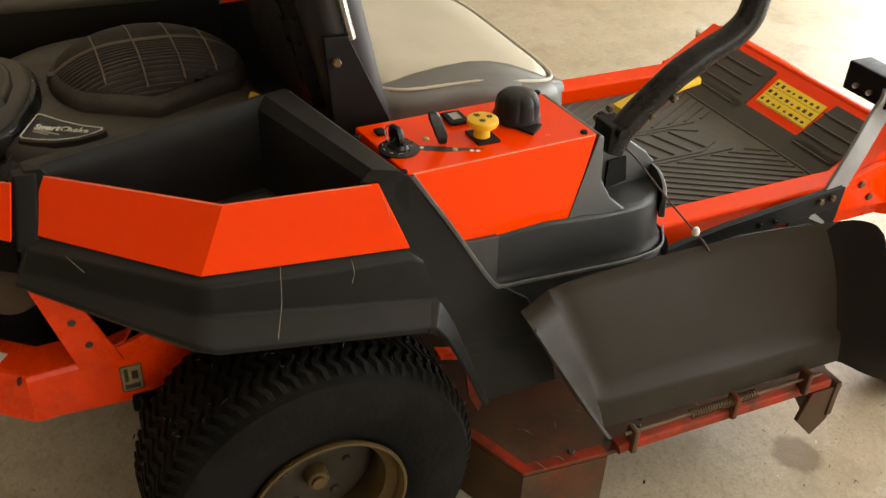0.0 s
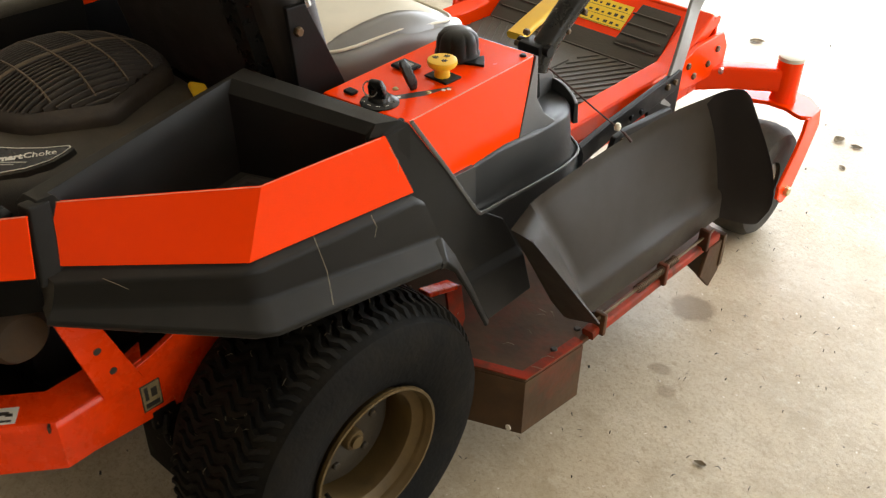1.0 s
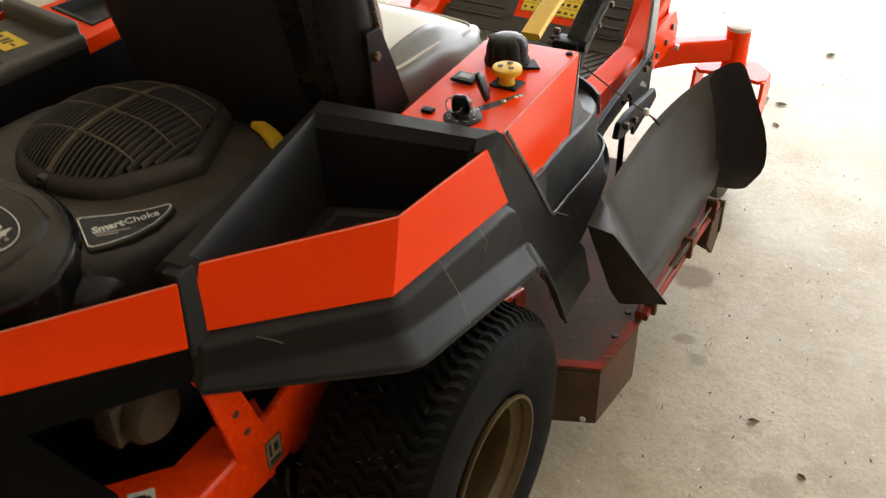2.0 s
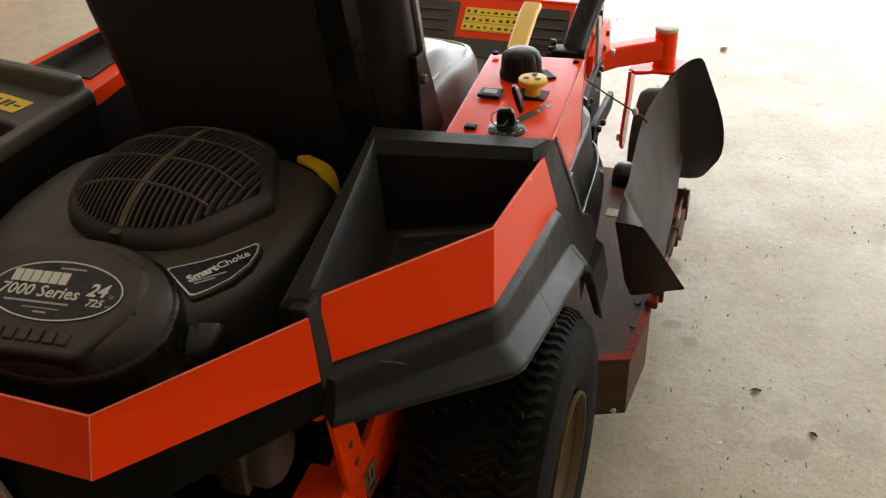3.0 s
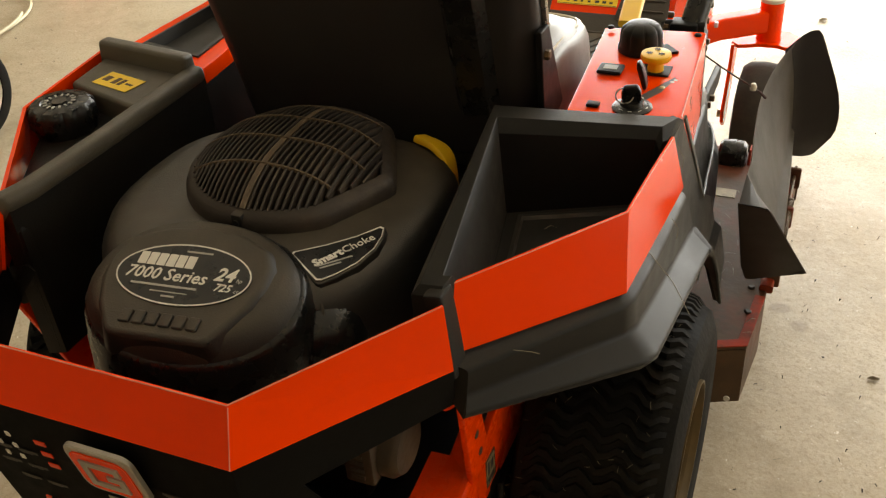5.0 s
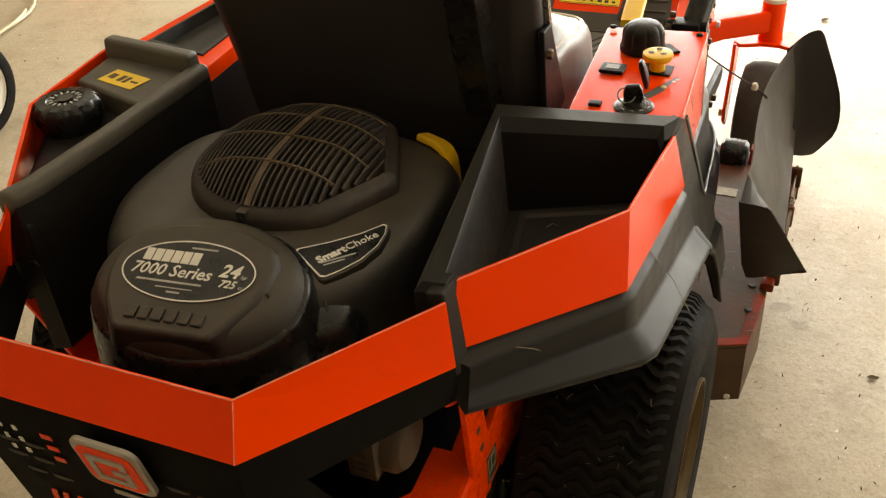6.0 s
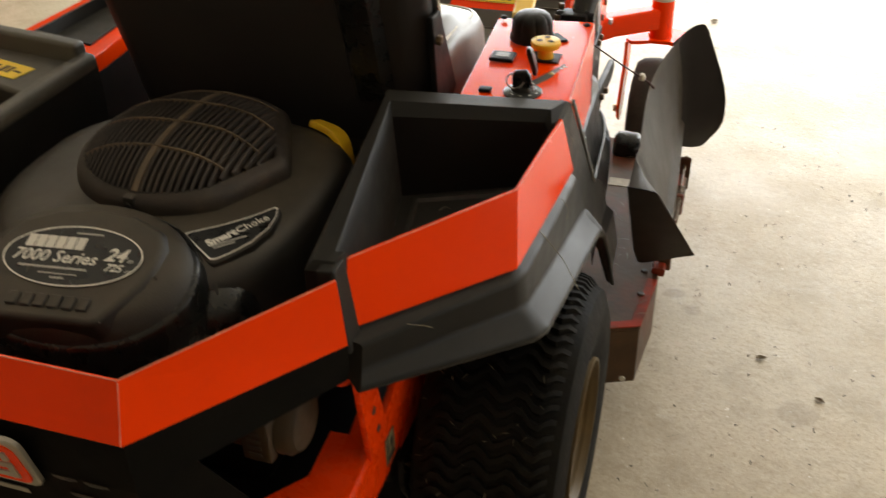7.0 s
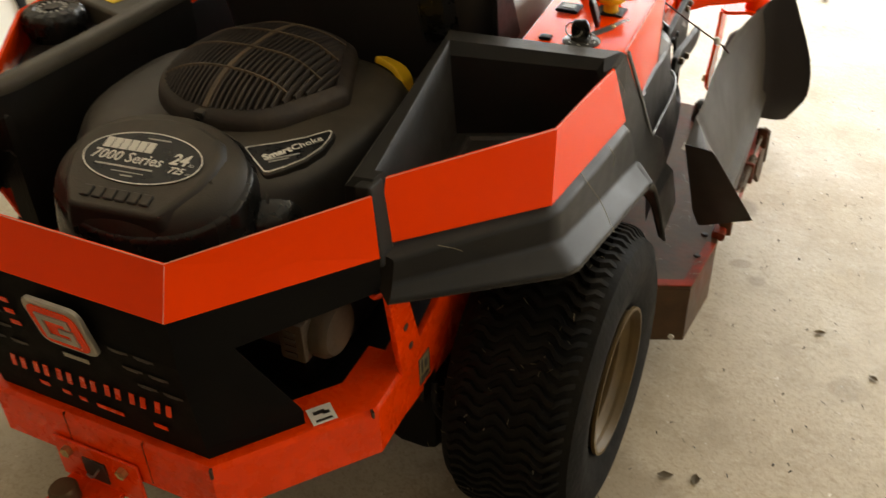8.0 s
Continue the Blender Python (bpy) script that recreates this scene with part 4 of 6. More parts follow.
part("hood_platform", bevel(moved(loft([[(u * 1.20, v * 1.14, -0.040) for u, v in plat], [(u * 1.05, v * 1.04, -0.007) for u, v in plat], [(u, v, 0.0) for u, v in plat]]), pm), 0.005, 3, 30), "cover", engine, "dusty raised top of the filter cover", angle=60)
oval = part("rating_label", moved(loft([ellipse(0.102, 0.050, -0.003), ellipse(0.102, 0.050, 0.0006)]), lab_m @ Matrix.Scale(0.90, 4)), "label_black", mower, "oval black rating label with white print")
lab_m = lab_m @ Matrix.Scale(0.90, 4)
part("label_border", moved(loft([ellipse(0.1015, 0.0495, 0.0004), ellipse(0.1015, 0.0495, 0.0012), ellipse(0.0993, 0.0473, 0.0012), ellipse(0.0993, 0.0473, 0.0004)], caps=False), lab_m), "white", oval, smooth=False)
part("rating_figure", text_bm("24", 0.029, lab_m @ pose(0.062, 0.006, 0.0008), 0.0004, 0.0007, 0.2), "white", oval, smooth=False)
part("rating_figure", text_bm("725", 0.0165, lab_m @ pose(0.066, -0.014, 0.0008), 0.0004, 0.0003, 0.2), "white", oval, smooth=False)
for k in range(6):
    part("name_bar", bars(lab_m, [(-0.076 + 0.0147 * k, -0.0632 + 0.0147 * k, 0.010, 0.030)], 0.0013), "white", oval, smooth=False)
part("rating_figure", text_bm("hp", 0.009, lab_m @ pose(0.085, 0.0, 0.0008), 0.0003, 0, 0.2), "grey_print", oval, smooth=False)
part("rating_figure", text_bm("cc", 0.009, lab_m @ pose(0.087, -0.0165, 0.0008), 0.0003, 0, 0.2), "grey_print", oval, smooth=False)
part("rating_figure", text_bm("7000 Series", 0.0265, lab_m @ pose(-0.024, -0.004, 0.0008), 0.0004, 0.0003, 0.15), "white", oval, smooth=False)
for bar_row in [(-0.070, 0.030, -0.0225, -0.0195), (-0.036, 0.020, -0.031, -0.0295), (-0.016, 0.004, -0.038, -0.0355), (-0.010, 0.03, 0.036, 0.0385)]:
    part("printed_bar", bars(lab_m, [bar_row], 0.0013), "grey_print", oval, smooth=False)
# raised plain name bars behind the label
for k in range(6):
    part("raised_name_bar", box(-0.0535 + k * 0.0182, -0.0535 + k * 0.0182 + 0.0145, -0.0745, -0.0565, -0.002, 0.0035, 0.0015, 1, m=pm), "cover", engine)
# kite shaped choke label
kl_m = plane_m((0.150, -0.258, 0.7765), (0.196, -0.215, 0.7780), (-0.55, 0.40, 0.085))
kl = [(-0.056, 0.018), (-0.052, 0.021), (-0.010, 0.017), (0.030, 0.017), (0.064, 0.022), (0.067, 0.018), (0.060, 0.004), (0.044, -0.014), (0.016, -0.031), (-0.014, -0.040), (-0.034, -0.043), (-0.040, -0.040)]
part("label_seat", bevel(moved(loft([[(x * 1.12, y * 1.2 - 0.001, -0.030) for x, y in kl], [(x * 1.05, y * 1.08, -0.0012) for x, y in kl]]), kl_m), 0.003, 2, 40), "cover", engine, angle=60)
choke = part("choke_label", moved(loft([[(x, y, -0.003) for x, y in kl], [(x, y, 0.0) for x, y in kl]]), kl_m), "label_black", mower, "kite shaped black choke label with a white border", smooth=False)
kin = [(x * 0.965 + 0.0005, y * 0.945 - 0.0004) for x, y in kl]
part("label_border", moved(loft([[(x, y, -0.0005) for x, y in kl], [(x, y, 0.0008) for x, y in kl], [(x, y, 0.0008) for x, y in kin], [(x, y, -0.0005) for x, y in kin]], caps=False), kl_m), "white", choke, smooth=False)
lift_m = kl_m @ pose(0, 0, 0.0004, 0, 0, 12)
part("choke_lettering", text_bm("Smart", 0.0170, lift_m @ pose(-0.0165, -0.0035, 0), 0.0003, 0.0007), "white", choke, smooth=False)
part("choke_lettering", text_bm("Choke", 0.0170, lift_m @ pose(0.0275, -0.0035, 0), 0.0003, 0.0001), "white", choke, smooth=False)
part("printed_bar", bars(kl_m, [(-0.032, 0.014, -0.0175, -0.0155)], 0.0007), "grey_print", choke, smooth=False)
part("printed_bar", bars(kl_m, [(-0.030, -0.002, -0.0225, -0.0205)], 0.0007), "grey_print", choke, smooth=False)

# domed fan screen of parallel slats
SC, SR = Vector((0.003, -0.096, 0.0)), 0.150


def dome(x, y):
    r = min(1.0, math.hypot(x, y) / SR)
    near = max(0.0, (x - 0.070) / 0.062)
    return 0.798 + 0.044 * (1 - r ** 3.0) * (1 - 0.75 * min(1.0, near) ** 2)


def cut_ring(r, z, n=72):
    """Circle about the fan, cut by two straight edges on the machine's right side."""
    out = []
    for k in range(n):
        a = 2 * math.pi * k / n
        q = r
        for turn, reach in ((25, 0.133), (-28, 0.143)):
            c = math.cos(a - radians(turn))
            if c > 0.2:
                q = min(q, (reach + r - 0.153) / c)
        out.append((SC.x + q * math.cos(a), SC.y + q * math.sin(a), z))
    return out


def slat_reach(x, s):
    """How far a slat at x runs towards the front (s = 1) or the rear (s = -1)."""
    far = math.sqrt(max(0.0, 0.143 ** 2 - x * x))
    turn, reach = (25, 0.121) if s > 0 else (-28, 0.131)
    return min(far, (reach - x * math.cos(radians(turn))) / abs(math.sin(radians(turn))))


ring = loft([cut_ring(r, z) for r, z in ((0.150, 0.762), (0.158, 0.766), (0.160, 0.776), (0.158, 0.787), (0.154, 0.795), (0.147, 0.800), (0.142, 0.802), (0.139, 0.799), (0.138, 0.785))], caps=False)
screen = part("fan_screen", ring, "screen", mower, "dusty domed cooling fan screen with slats", angle=50)
part("fan_well", loft([cut_ring(0.143, 0.770), cut_ring(0.143, 0.782)]), "ink", screen, "black disc below the slats")
x = -0.135
while x < 0.126:
    lo, hi = -slat_reach(x, -1), slat_reach(x, 1)
    wide = 0.0095 if abs(x) < 0.004 else 0.0038
    n = 20
    if hi - lo > 0.02:
        path = [(SC.x + x, SC.y + lo + (hi - lo) * i / n, dome(x, lo + (hi - lo) * i / n) - 0.004) for i in range(n + 1)]
        slat = sweep(path, [(-wide / 2, -0.010), (wide / 2, -0.010), (wide / 2, 0.0035), (wide / 4, 0.0045), (-wide / 4, 0.0045), (-wide / 2, 0.0035)])
        part("centre_bar" if wide > 0.005 else "slat", slat, "screen_rib" if wide > 0.005 else "screen", screen, smooth=False)
    x += 0.009
for y in (-0.080, -0.020, 0.040, 0.095):
    lo = -math.sqrt(max(0, 0.141 ** 2 - y * y))
    hi = min(-lo, 0.127 - 0.35 * abs(y))
    n = 16
    path = [(SC.x + lo + (hi - lo) * i / n, SC.y + y, dome(lo + (hi - lo) * i / n, y) + 0.0010) for i in range(n + 1)]
    part("cross_rib", sweep(path, [(-0.0013, -0.004), (0.0013, -0.004), (0.0013, 0.0008), (-0.0013, 0.0008)]), "screen_rib", screen, smooth=False)
part("screen_clip", join(box(SC.x - 0.012, SC.x + 0.006, SC.y - 0.159, SC.y - 0.138, 0.772, 0.800, 0.004), disc((SC.x - 0.003, SC.y - 0.161, 0.788), 0.0045, 0.004, "y", 10)), "cover", screen)
# dipstick handle
ds = sweep(spline([(0.186, 0.030, 0.680), (0.183, 0.032, 0.735), (0.174, 0.036, 0.758), (0.156, 0.043, 0.767), (0.126, 0.055, 0.768)], 5), rect_profile(0.028, 0.012, 0.004, 2), up=(0.7, 0, 0.7))
part("dipstick_handle", ds, "yellow", engine, "yellow oil dipstick handle")

# ---- rear hood: folded orange band above a black guard ----
band_bm = folded_sheet([(-0.328, -0.338, 0.792), (-0.180, -0.554, 0.792), (0.180, -0.554, 0.792), (0.328, -0.338, 0.792)],
                       [(-0.342, -0.354, 0.711), (-0.190, -0.585, 0.730), (0.190, -0.585, 0.730), (0.342, -0.354, 0.711)], 0.004,
                       [(-0.83, -0.56, 0), (-0.3, -0.95, 0), (0.3, -0.95, 0), (0.83, -0.56, 0)])
guard_band = part("rear_band", bevel(band_bm, 0.001, 1, 50), "orange", mower, "folded bright orange rear hood band", smooth=False)
part("band_edge", sweep([(-0.327, -0.3395, 0.7925), (-0.1795, -0.5545, 0.7925), (0.1795, -0.5545, 0.7925), (0.327, -0.3395, 0.7925)], rect_profile(0.0016, 0.0014, 0.0004, 1)), "highlight_wear", guard_band, "worn paint and a painted highlight along the band's edge")
part("fold_edge", sweep([(0.1805, -0.5545, 0.790), (0.1895, -0.5855, 0.732)], rect_profile(0.0013, 0.0013, 0.0004, 1)), "highlight_wear", guard_band)
low_strip = folded_sheet([(-0.340, -0.352, 0.713), (-0.188, -0.580, 0.732), (0.188, -0.580, 0.732), (0.340, -0.352, 0.713)], [(-0.338, -0.350, 0.655), (-0.187, -0.580, 0.655), (0.187, -0.580, 0.655), (0.338, -0.350, 0.655)], 0.006,
                         [(-0.83, -0.56, 0), (-0.3, -0.95, 0), (0.3, -0.95, 0), (0.83, -0.56, 0)])
guard = part("rear_guard", low_strip, "guard", mower, "black sheet metal engine guard", smooth=False)


def guard_panel():
    """Guard below the band, wrapping a short way round each corner and cut back to a short upright end."""
    rings = []
    for x, y, o in ((0.187, -0.580, (0.3, -0.95, 0)), (0.252, -0.482, (0.83, -0.56, 0))):
        o = Vector(o)
        if x < 0.2:
            line = [(x, y, 0.657), (0.1755, -0.556, 0.490), (0.174, -0.553, 0.4665)]
        else:
            line = [(0.224, -0.521, 0.657), (0.256, -0.446, 0.490), (0.256, -0.446, 0.4665)]
        line = [Vector(p) for p in line]
        rings.append(line + [p - o * 0.006 for p in reversed(line)])
    corner, end = rings
    mirror = lambda ring: [Vector((-p.x - 0.02, p.y, p.z)) for p in ring]
    return loft([mirror(end), mirror(corner), corner, end])


gp = part("guard_panel", guard_panel(), "guard", mower, "black perforated rear guard panel with badge", smooth=False)


def on_guard(x, z, out=0.002):
    """A place on the guard's middle facet."""
    return Vector((x, -0.553 - 0.027 * (z - 0.4665) / 0.19 - out, z))


gm = plane_m(on_guard(0, 0.60), on_guard(0.1, 0.60), (0, -0.142, 1))
# slots in rows each side of the badge
for z, xs in ((0.655, (-0.165, -0.125, 0.082, 0.122)), (0.625, (-0.165, -0.125, 0.094, 0.134)), (0.595, (-0.150, -0.110, 0.106, 0.146))):
    for x in xs:
        slot = part("slot", box(x, x + 0.030, z - 0.603, z - 0.5985, 0, 0.0008, m=gm), "ink", gp, smooth=False)
        # thin pale line painted as a glint on the slot's lower edge
        part("slot_glint", box(x + 0.004, x + 0.022, z - 0.6042, z - 0.6032, 0, 0.0010, m=gm), "scuff_glint", slot, smooth=False)
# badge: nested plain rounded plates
bm0 = gm @ pose(0.022, 0.077, 0.003, 0, 0, 0)


def badge_ring(w, h, z, sk=-0.003):
    return [(x + sk * y / h * 2, y, z) for x, y in rect_profile(w, h, 0.014, 4)]


badge = part("badge", moved(loft([badge_ring(0.092, 0.080, 0), badge_ring(0.092, 0.080, 0.005), badge_ring(0.088, 0.076, 0.007)]), bm0), "silver", mower, "orange and silver maker's badge")
part("badge_field", moved(loft([badge_ring(0.078, 0.066, 0.006), badge_ring(0.078, 0.066, 0.0085)]), bm0), "orange", badge)
spiral = [Vector((x - 0.07 * y, y, 0.0088)) for x, y in ((0.022, 0.008), (0.022, 0.018), (-0.022, 0.018), (-0.022, -0.018), (0.022, -0.018), (0.022, -0.001), (0.003, -0.001))]
part("badge_plate", moved(sweep(spiral, [(-0.0042, -0.001), (0.0042, -0.001), (0.0042, 0.002), (-0.0042, 0.002)]), bm0), "silver", badge, smooth=False)
for k in range(7):
    x, y = -0.136 + 0.0425 * k, -0.070 + 0.0022 * k
    for lean, dx in ((0.004, 0.0), (0.004, 0.018)):
        pts = [(x + dx - lean, y), (x + dx - lean + 0.0085, y), (x + dx + lean + 0.0085, y + 0.026), (x + dx + lean, y + 0.026)]
        part("name_bar", slab([gm @ Vector((*p, 0.0008)) for p in pts], gm.to_3x3() @ Vector((0, 0, 0.0012)), 0), "orange_worn", gp, "plain orange bar", smooth=False)
for x, w, y in ((-0.100, 0.016, -0.092), (-0.06, 0.014, -0.094), (-0.03, 0.012, -0.096), (0.000, 0.046, -0.098), (0.10, 0.022, -0.092)):
    part("vent_hole", box(x, x + w, y - 0.004, y + 0.004, 0, 0.0012, m=gm), "orange_worn", gp, smooth=False)
# pale bar painted as a highlight below the badge
part("vent_hole", box(-0.012, 0.030, 0.001, 0.009, 0, 0.0012, m=gm), "silver", gp, smooth=False)
for x, w, mat in ((-0.150, 0.005, "white"), (-0.128, 0.006, "white"), (-0.085, 0.016, "orange_worn")):
    for y in (0.040, 0.062, 0.084):
        part("vent_hole", box(x, x + w, y - 0.004, y + 0.004, 0, 0.0012, m=gm), mat, gp, smooth=False)

# ---- rear bumper and frame ----
bump_path = [(-0.289, -0.27, 0.422), (-0.300, -0.376, 0.421), (-0.185, -0.527, 0.421), (0.165, -0.527, 0.421), (0.293, -0.3655, 0.421), (0.289, -0.27, 0.422)]
prof = [(-0.03, 0.045), (0.030, 0.045), (0.036, 0.043), (0.0395, 0.038), (0.040, 0.033), (0.040, -0.045), (0.036, -0.045), (0.036, 0.030), (0.030, 0.039), (-0.03, 0.039)]
bumper = part("rear_bumper", sweep(bump_path, [(s, v) for s, v in prof]), "orange_worn", mower, "worn orange rear bumper channel", angle=30)
for s in (-1, 1):
    part("bumper_seam", box(s * 0.070 - 0.0006, s * 0.070 + 0.0006, -0.5678, -0.560, 0.382, 0.464), "deck_edge", bumper, smooth=False)
part("corner_notch", moved(box(-0.0018, 0.0018, -0.004, 0.0015, -0.010, 0.007), pose(0.1845, -0.5655, 0.4575, 0, 0, 26)), "ink", bumper, smooth=False)
part("corner_notch", moved(box(-0.007, 0.0012, -0.0015, 0.0015, -0.006, 0.0055), pose(0.3315, -0.3895, 0.4605, 0, 0, -38)), "ink", bumper, smooth=False)
for x in (-0.077, 0.025):
    part("bumper_bolt", disc((x, -0.573, 0.393), 0.009, -0.008, "y", 6), "brass", bumper)
hitch = part("hitch_plate", join(box(-0.105, 0.052, -0.574, -0.5685, 0.330, 0.412, 0.003), box(-0.09, 0.01, -0.645, -0.569, 0.330, 0.339, 0.003)), "orange_worn", mower, "worn orange towing hitch plate")
part("hitch_hole", box(-0.052, -0.010, -0.5765, -0.5735, 0.350, 0.390), "ink", hitch, smooth=False)
pin = part("hitch_pin", lathe([(0, 0), (0.020, 0), (0.021, 0.003), (0.021, 0.026), (0.017, 0.031), (0, 0.032)], (-0.056, -0.618, 0.339), "z", 24), "rust", hitch, "dull grey-brown hitch pin head")
part("hitch_wire", tube(spline([(-0.048, -0.579, 0.358), (-0.030, -0.585, 0.366), (-0.018, -0.580, 0.382)], 4), 0.002, 6), "steel", hitch)
lm = plane_m((0.268, -0.422, 0.4664), (0.2991, -0.3828, 0.4664), (-0.783, 0.622, 0))
part("hand_label", box(-0.018, 0.018, -0.0165, 0.0165, 0, 0.0008, m=lm), "white", bumper, "white hand hazard label", smooth=False)
lm = lm @ pose(0, 0, 0.0008)
for bar_row in [(-0.012, 0.012, -0.013, -0.009), (-0.011, 0.006, 0.001, 0.008), (0.002, 0.012, -0.002, 0.004)]:
    part("label_mark", bars(lm, [bar_row]), "ink", bumper, smooth=False)
for s in (1, -1):
    side = slab([(0.328, -0.372, 0.372), (0.328, -0.372, 0.458), (0.328, -0.30, 0.468), (0.328, -0.22, 0.485), (0.328, -0.02, 0.560), (0.328, 0.12, 0.560), (0.328, 0.12, 0.36), (0.328, -0.20, 0.365)], (-0.012, 0, 0), 0.003)
    strut = slab([(0.349, -0.354, 0.650), (0.349, -0.308, 0.650), (0.333, -0.235, 0.455), (0.333, -0.302, 0.455)], (-0.010, 0, 0), 0.003)
    gusset = slab([(0.322, -0.30, 0.466), (0.322, -0.23, 0.486), (0.285, -0.21, 0.486), (0.285, -0.27, 0.466)], (0, 0, -0.008), 0.002)
    if s < 0:
        side, strut, gusset = flip(side), flip(strut), flip(gusset)
    fr = part("side_frame", side, "orange_worn", mower, "worn orange side frame plate")
    part("strut", strut, "orange_worn", fr)
    part("gusset", gusset, "orange_worn", fr)
    for x, y, z in ((0.340, -0.300, 0.555), (0.336, -0.282, 0.505)):
        part("bolt_hole", disc((s * x, y, z), 0.006, s * 0.002, "x", 14, 0), "ink", fr)
    if s > 0:
        fl = part("frame_label", box(0.3282, 0.3292, -0.246, -0.212, 0.388, 0.440), "tan_label", fr, "small weathered picture label", smooth=False)
        part("label_mark", join(box(0.3292, 0.3296, -0.241, -0.217, 0.393, 0.402), box(0.3292, 0.3296, -0.240, -0.234, 0.408, 0.434), box(0.3292, 0.3296, -0.229, -0.219, 0.411, 0.428), box(0.3290, 0.3296, -0.246, -0.2445, 0.388, 0.440), box(0.3290, 0.3296, -0.2135, -0.212, 0.388, 0.440), box(0.3290, 0.3296, -0.2445, -0.2135, 0.388, 0.3895), box(0.3290, 0.3296, -0.2445, -0.2135, 0.4385, 0.440)), "ink", fl, smooth=False)
for s in (1, -1):
    rail = sweep([(s * 0.305, 0.10, 0.40), (s * 0.305, 0.55, 0.388), (s * 0.305, 1.46, 0.396)], rect_profile(0.05, 0.062, 0.008))
    part("frame_rail", rail, "orange_worn", mower, "orange frame rail under the footrest")
    part("transmission", join(box(s * 0.14, s * 0.30, -0.10, 0.12, 0.18, 0.36, 0.02), lathe([(0, 0.0), (0.05, 0.0), (0.05, 0.10), (0, 0.10)], (s * 0.27 - (0.05 if s < 0 else 0.05), 0.01, 0.265), "x", 20)), "black", mower, "dark drive transmission case")
    part("drive_guard", box(s * 0.24 if s > 0 else -0.345, s * 0.345 if s > 0 else -0.24, -0.225, -0.07, 0.205, 0.365, 0.03), "guard", mower, "oily black drive housing beside the wheel")
mf = part("muffler", join(lathe([(0, -0.10), (0.036, -0.10), (0.044, -0.09), (0.044, 0.085), (0.036, 0.095), (0, 0.095)], (0.185, -0.370, 0.584), "x", 28), box(0.216, 0.256, -0.424, -0.372, 0.556, 0.622, 0.004)), "muffler", mower, "heat-stained steel muffler behind the guard")
for k in range(4):
    part("muffler_slot", box(0.226, 0.244, -0.4255, -0.4235, 0.566 + k * 0.012, 0.572 + k * 0.012), "ink", mf, smooth=False)
part("fuel_pipe", tube(spline([(0.29, -0.27, 0.64), (0.315, -0.315, 0.645), (0.325, -0.325, 0.63), (0.31, -0.33, 0.622), (0.29, -0.30, 0.625)], 4), 0.004, 8), "orange_worn", mower, "thin orange cable loop")
part("rear_underbody", prism([(-0.29, 0.12), (-0.29, -0.33), (-0.16, -0.53), (0.16, -0.53), (0.29, -0.33), (0.29, 0.12)], 0.375, 0.400, 0.004), "black", mower, "dark engine mounting plate")
brk = part("brake_linkage", join(tube(spline([(0.338, -0.215, 0.372), (0.342, -0.225, 0.330), (0.346, -0.205, 0.285), (0.350, -0.165, 0.262)], 5), 0.005, 8), box(0.318, 0.329, -0.235, -0.190, 0.340, 0.380, 0.004)), "black", mower, "dark brake linkage beside the wheel")
coil_b = [(0.336 + 0.009 * math.cos(a), -0.190 + 0.009 * math.sin(a), 0.352 - 0.075 * a / (2 * math.pi * 13)) for a in [k * math.pi / 5 for k in range(131)]]
part("brake_spring", tube(coil_b, 0.0015, 5), "rust", brk, "dull coil spring")
part("brake_rod", tube([(0.322, -0.150, 0.40), (0.326, -0.158, 0.300), (0.332, -0.150, 0.235)], 0.0045, 8), "steel", brk)
clip = [(-0.262, -0.418, 0.600), (-0.236, -0.400, 0.604), (-0.226, -0.412, 0.600), (-0.250, -0.432, 0.596), (-0.268, -0.430, 0.596)]
part("spring_clip", tube(spline(clip, 5), 0.0028, 8), "steel", mower, "bent steel spring clip")

# ---- left fuel tank, mirrored in plan ----
ZT = 0.826
tk = [(-0.288, 0.085), (-0.300, -0.335), (-0.325, -0.345), (-0.480, -0.095), (-0.500, 0.12), (-0.495, 0.125)]


def tank_ring(k, z):
    c = Vector((sum(p[0] for p in tk) / 6, sum(p[1] for p in tk) / 6))
    return [(*(Vector(p) + (c - Vector(p)).normalized() * k), z) for p in tk]


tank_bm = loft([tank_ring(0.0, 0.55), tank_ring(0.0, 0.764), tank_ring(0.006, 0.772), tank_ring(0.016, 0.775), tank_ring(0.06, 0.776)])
tank = part("fuel_tank", tank_bm, "tank_wall", mower, "olive plastic fuel tank with a dusty top and a shade-coloured wall", angle=45)
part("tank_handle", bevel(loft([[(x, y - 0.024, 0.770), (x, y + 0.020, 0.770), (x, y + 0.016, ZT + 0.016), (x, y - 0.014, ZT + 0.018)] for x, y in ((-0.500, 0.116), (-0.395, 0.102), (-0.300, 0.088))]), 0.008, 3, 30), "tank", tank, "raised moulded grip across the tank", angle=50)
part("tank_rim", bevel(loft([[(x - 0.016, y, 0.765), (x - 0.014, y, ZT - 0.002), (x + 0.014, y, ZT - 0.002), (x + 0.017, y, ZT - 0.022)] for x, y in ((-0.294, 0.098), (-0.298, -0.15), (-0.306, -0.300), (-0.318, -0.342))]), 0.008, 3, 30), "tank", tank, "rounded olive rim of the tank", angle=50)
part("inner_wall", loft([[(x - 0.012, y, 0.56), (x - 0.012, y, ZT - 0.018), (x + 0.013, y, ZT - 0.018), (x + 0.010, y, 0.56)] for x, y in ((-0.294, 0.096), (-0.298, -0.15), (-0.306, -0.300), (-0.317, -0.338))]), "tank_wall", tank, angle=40)
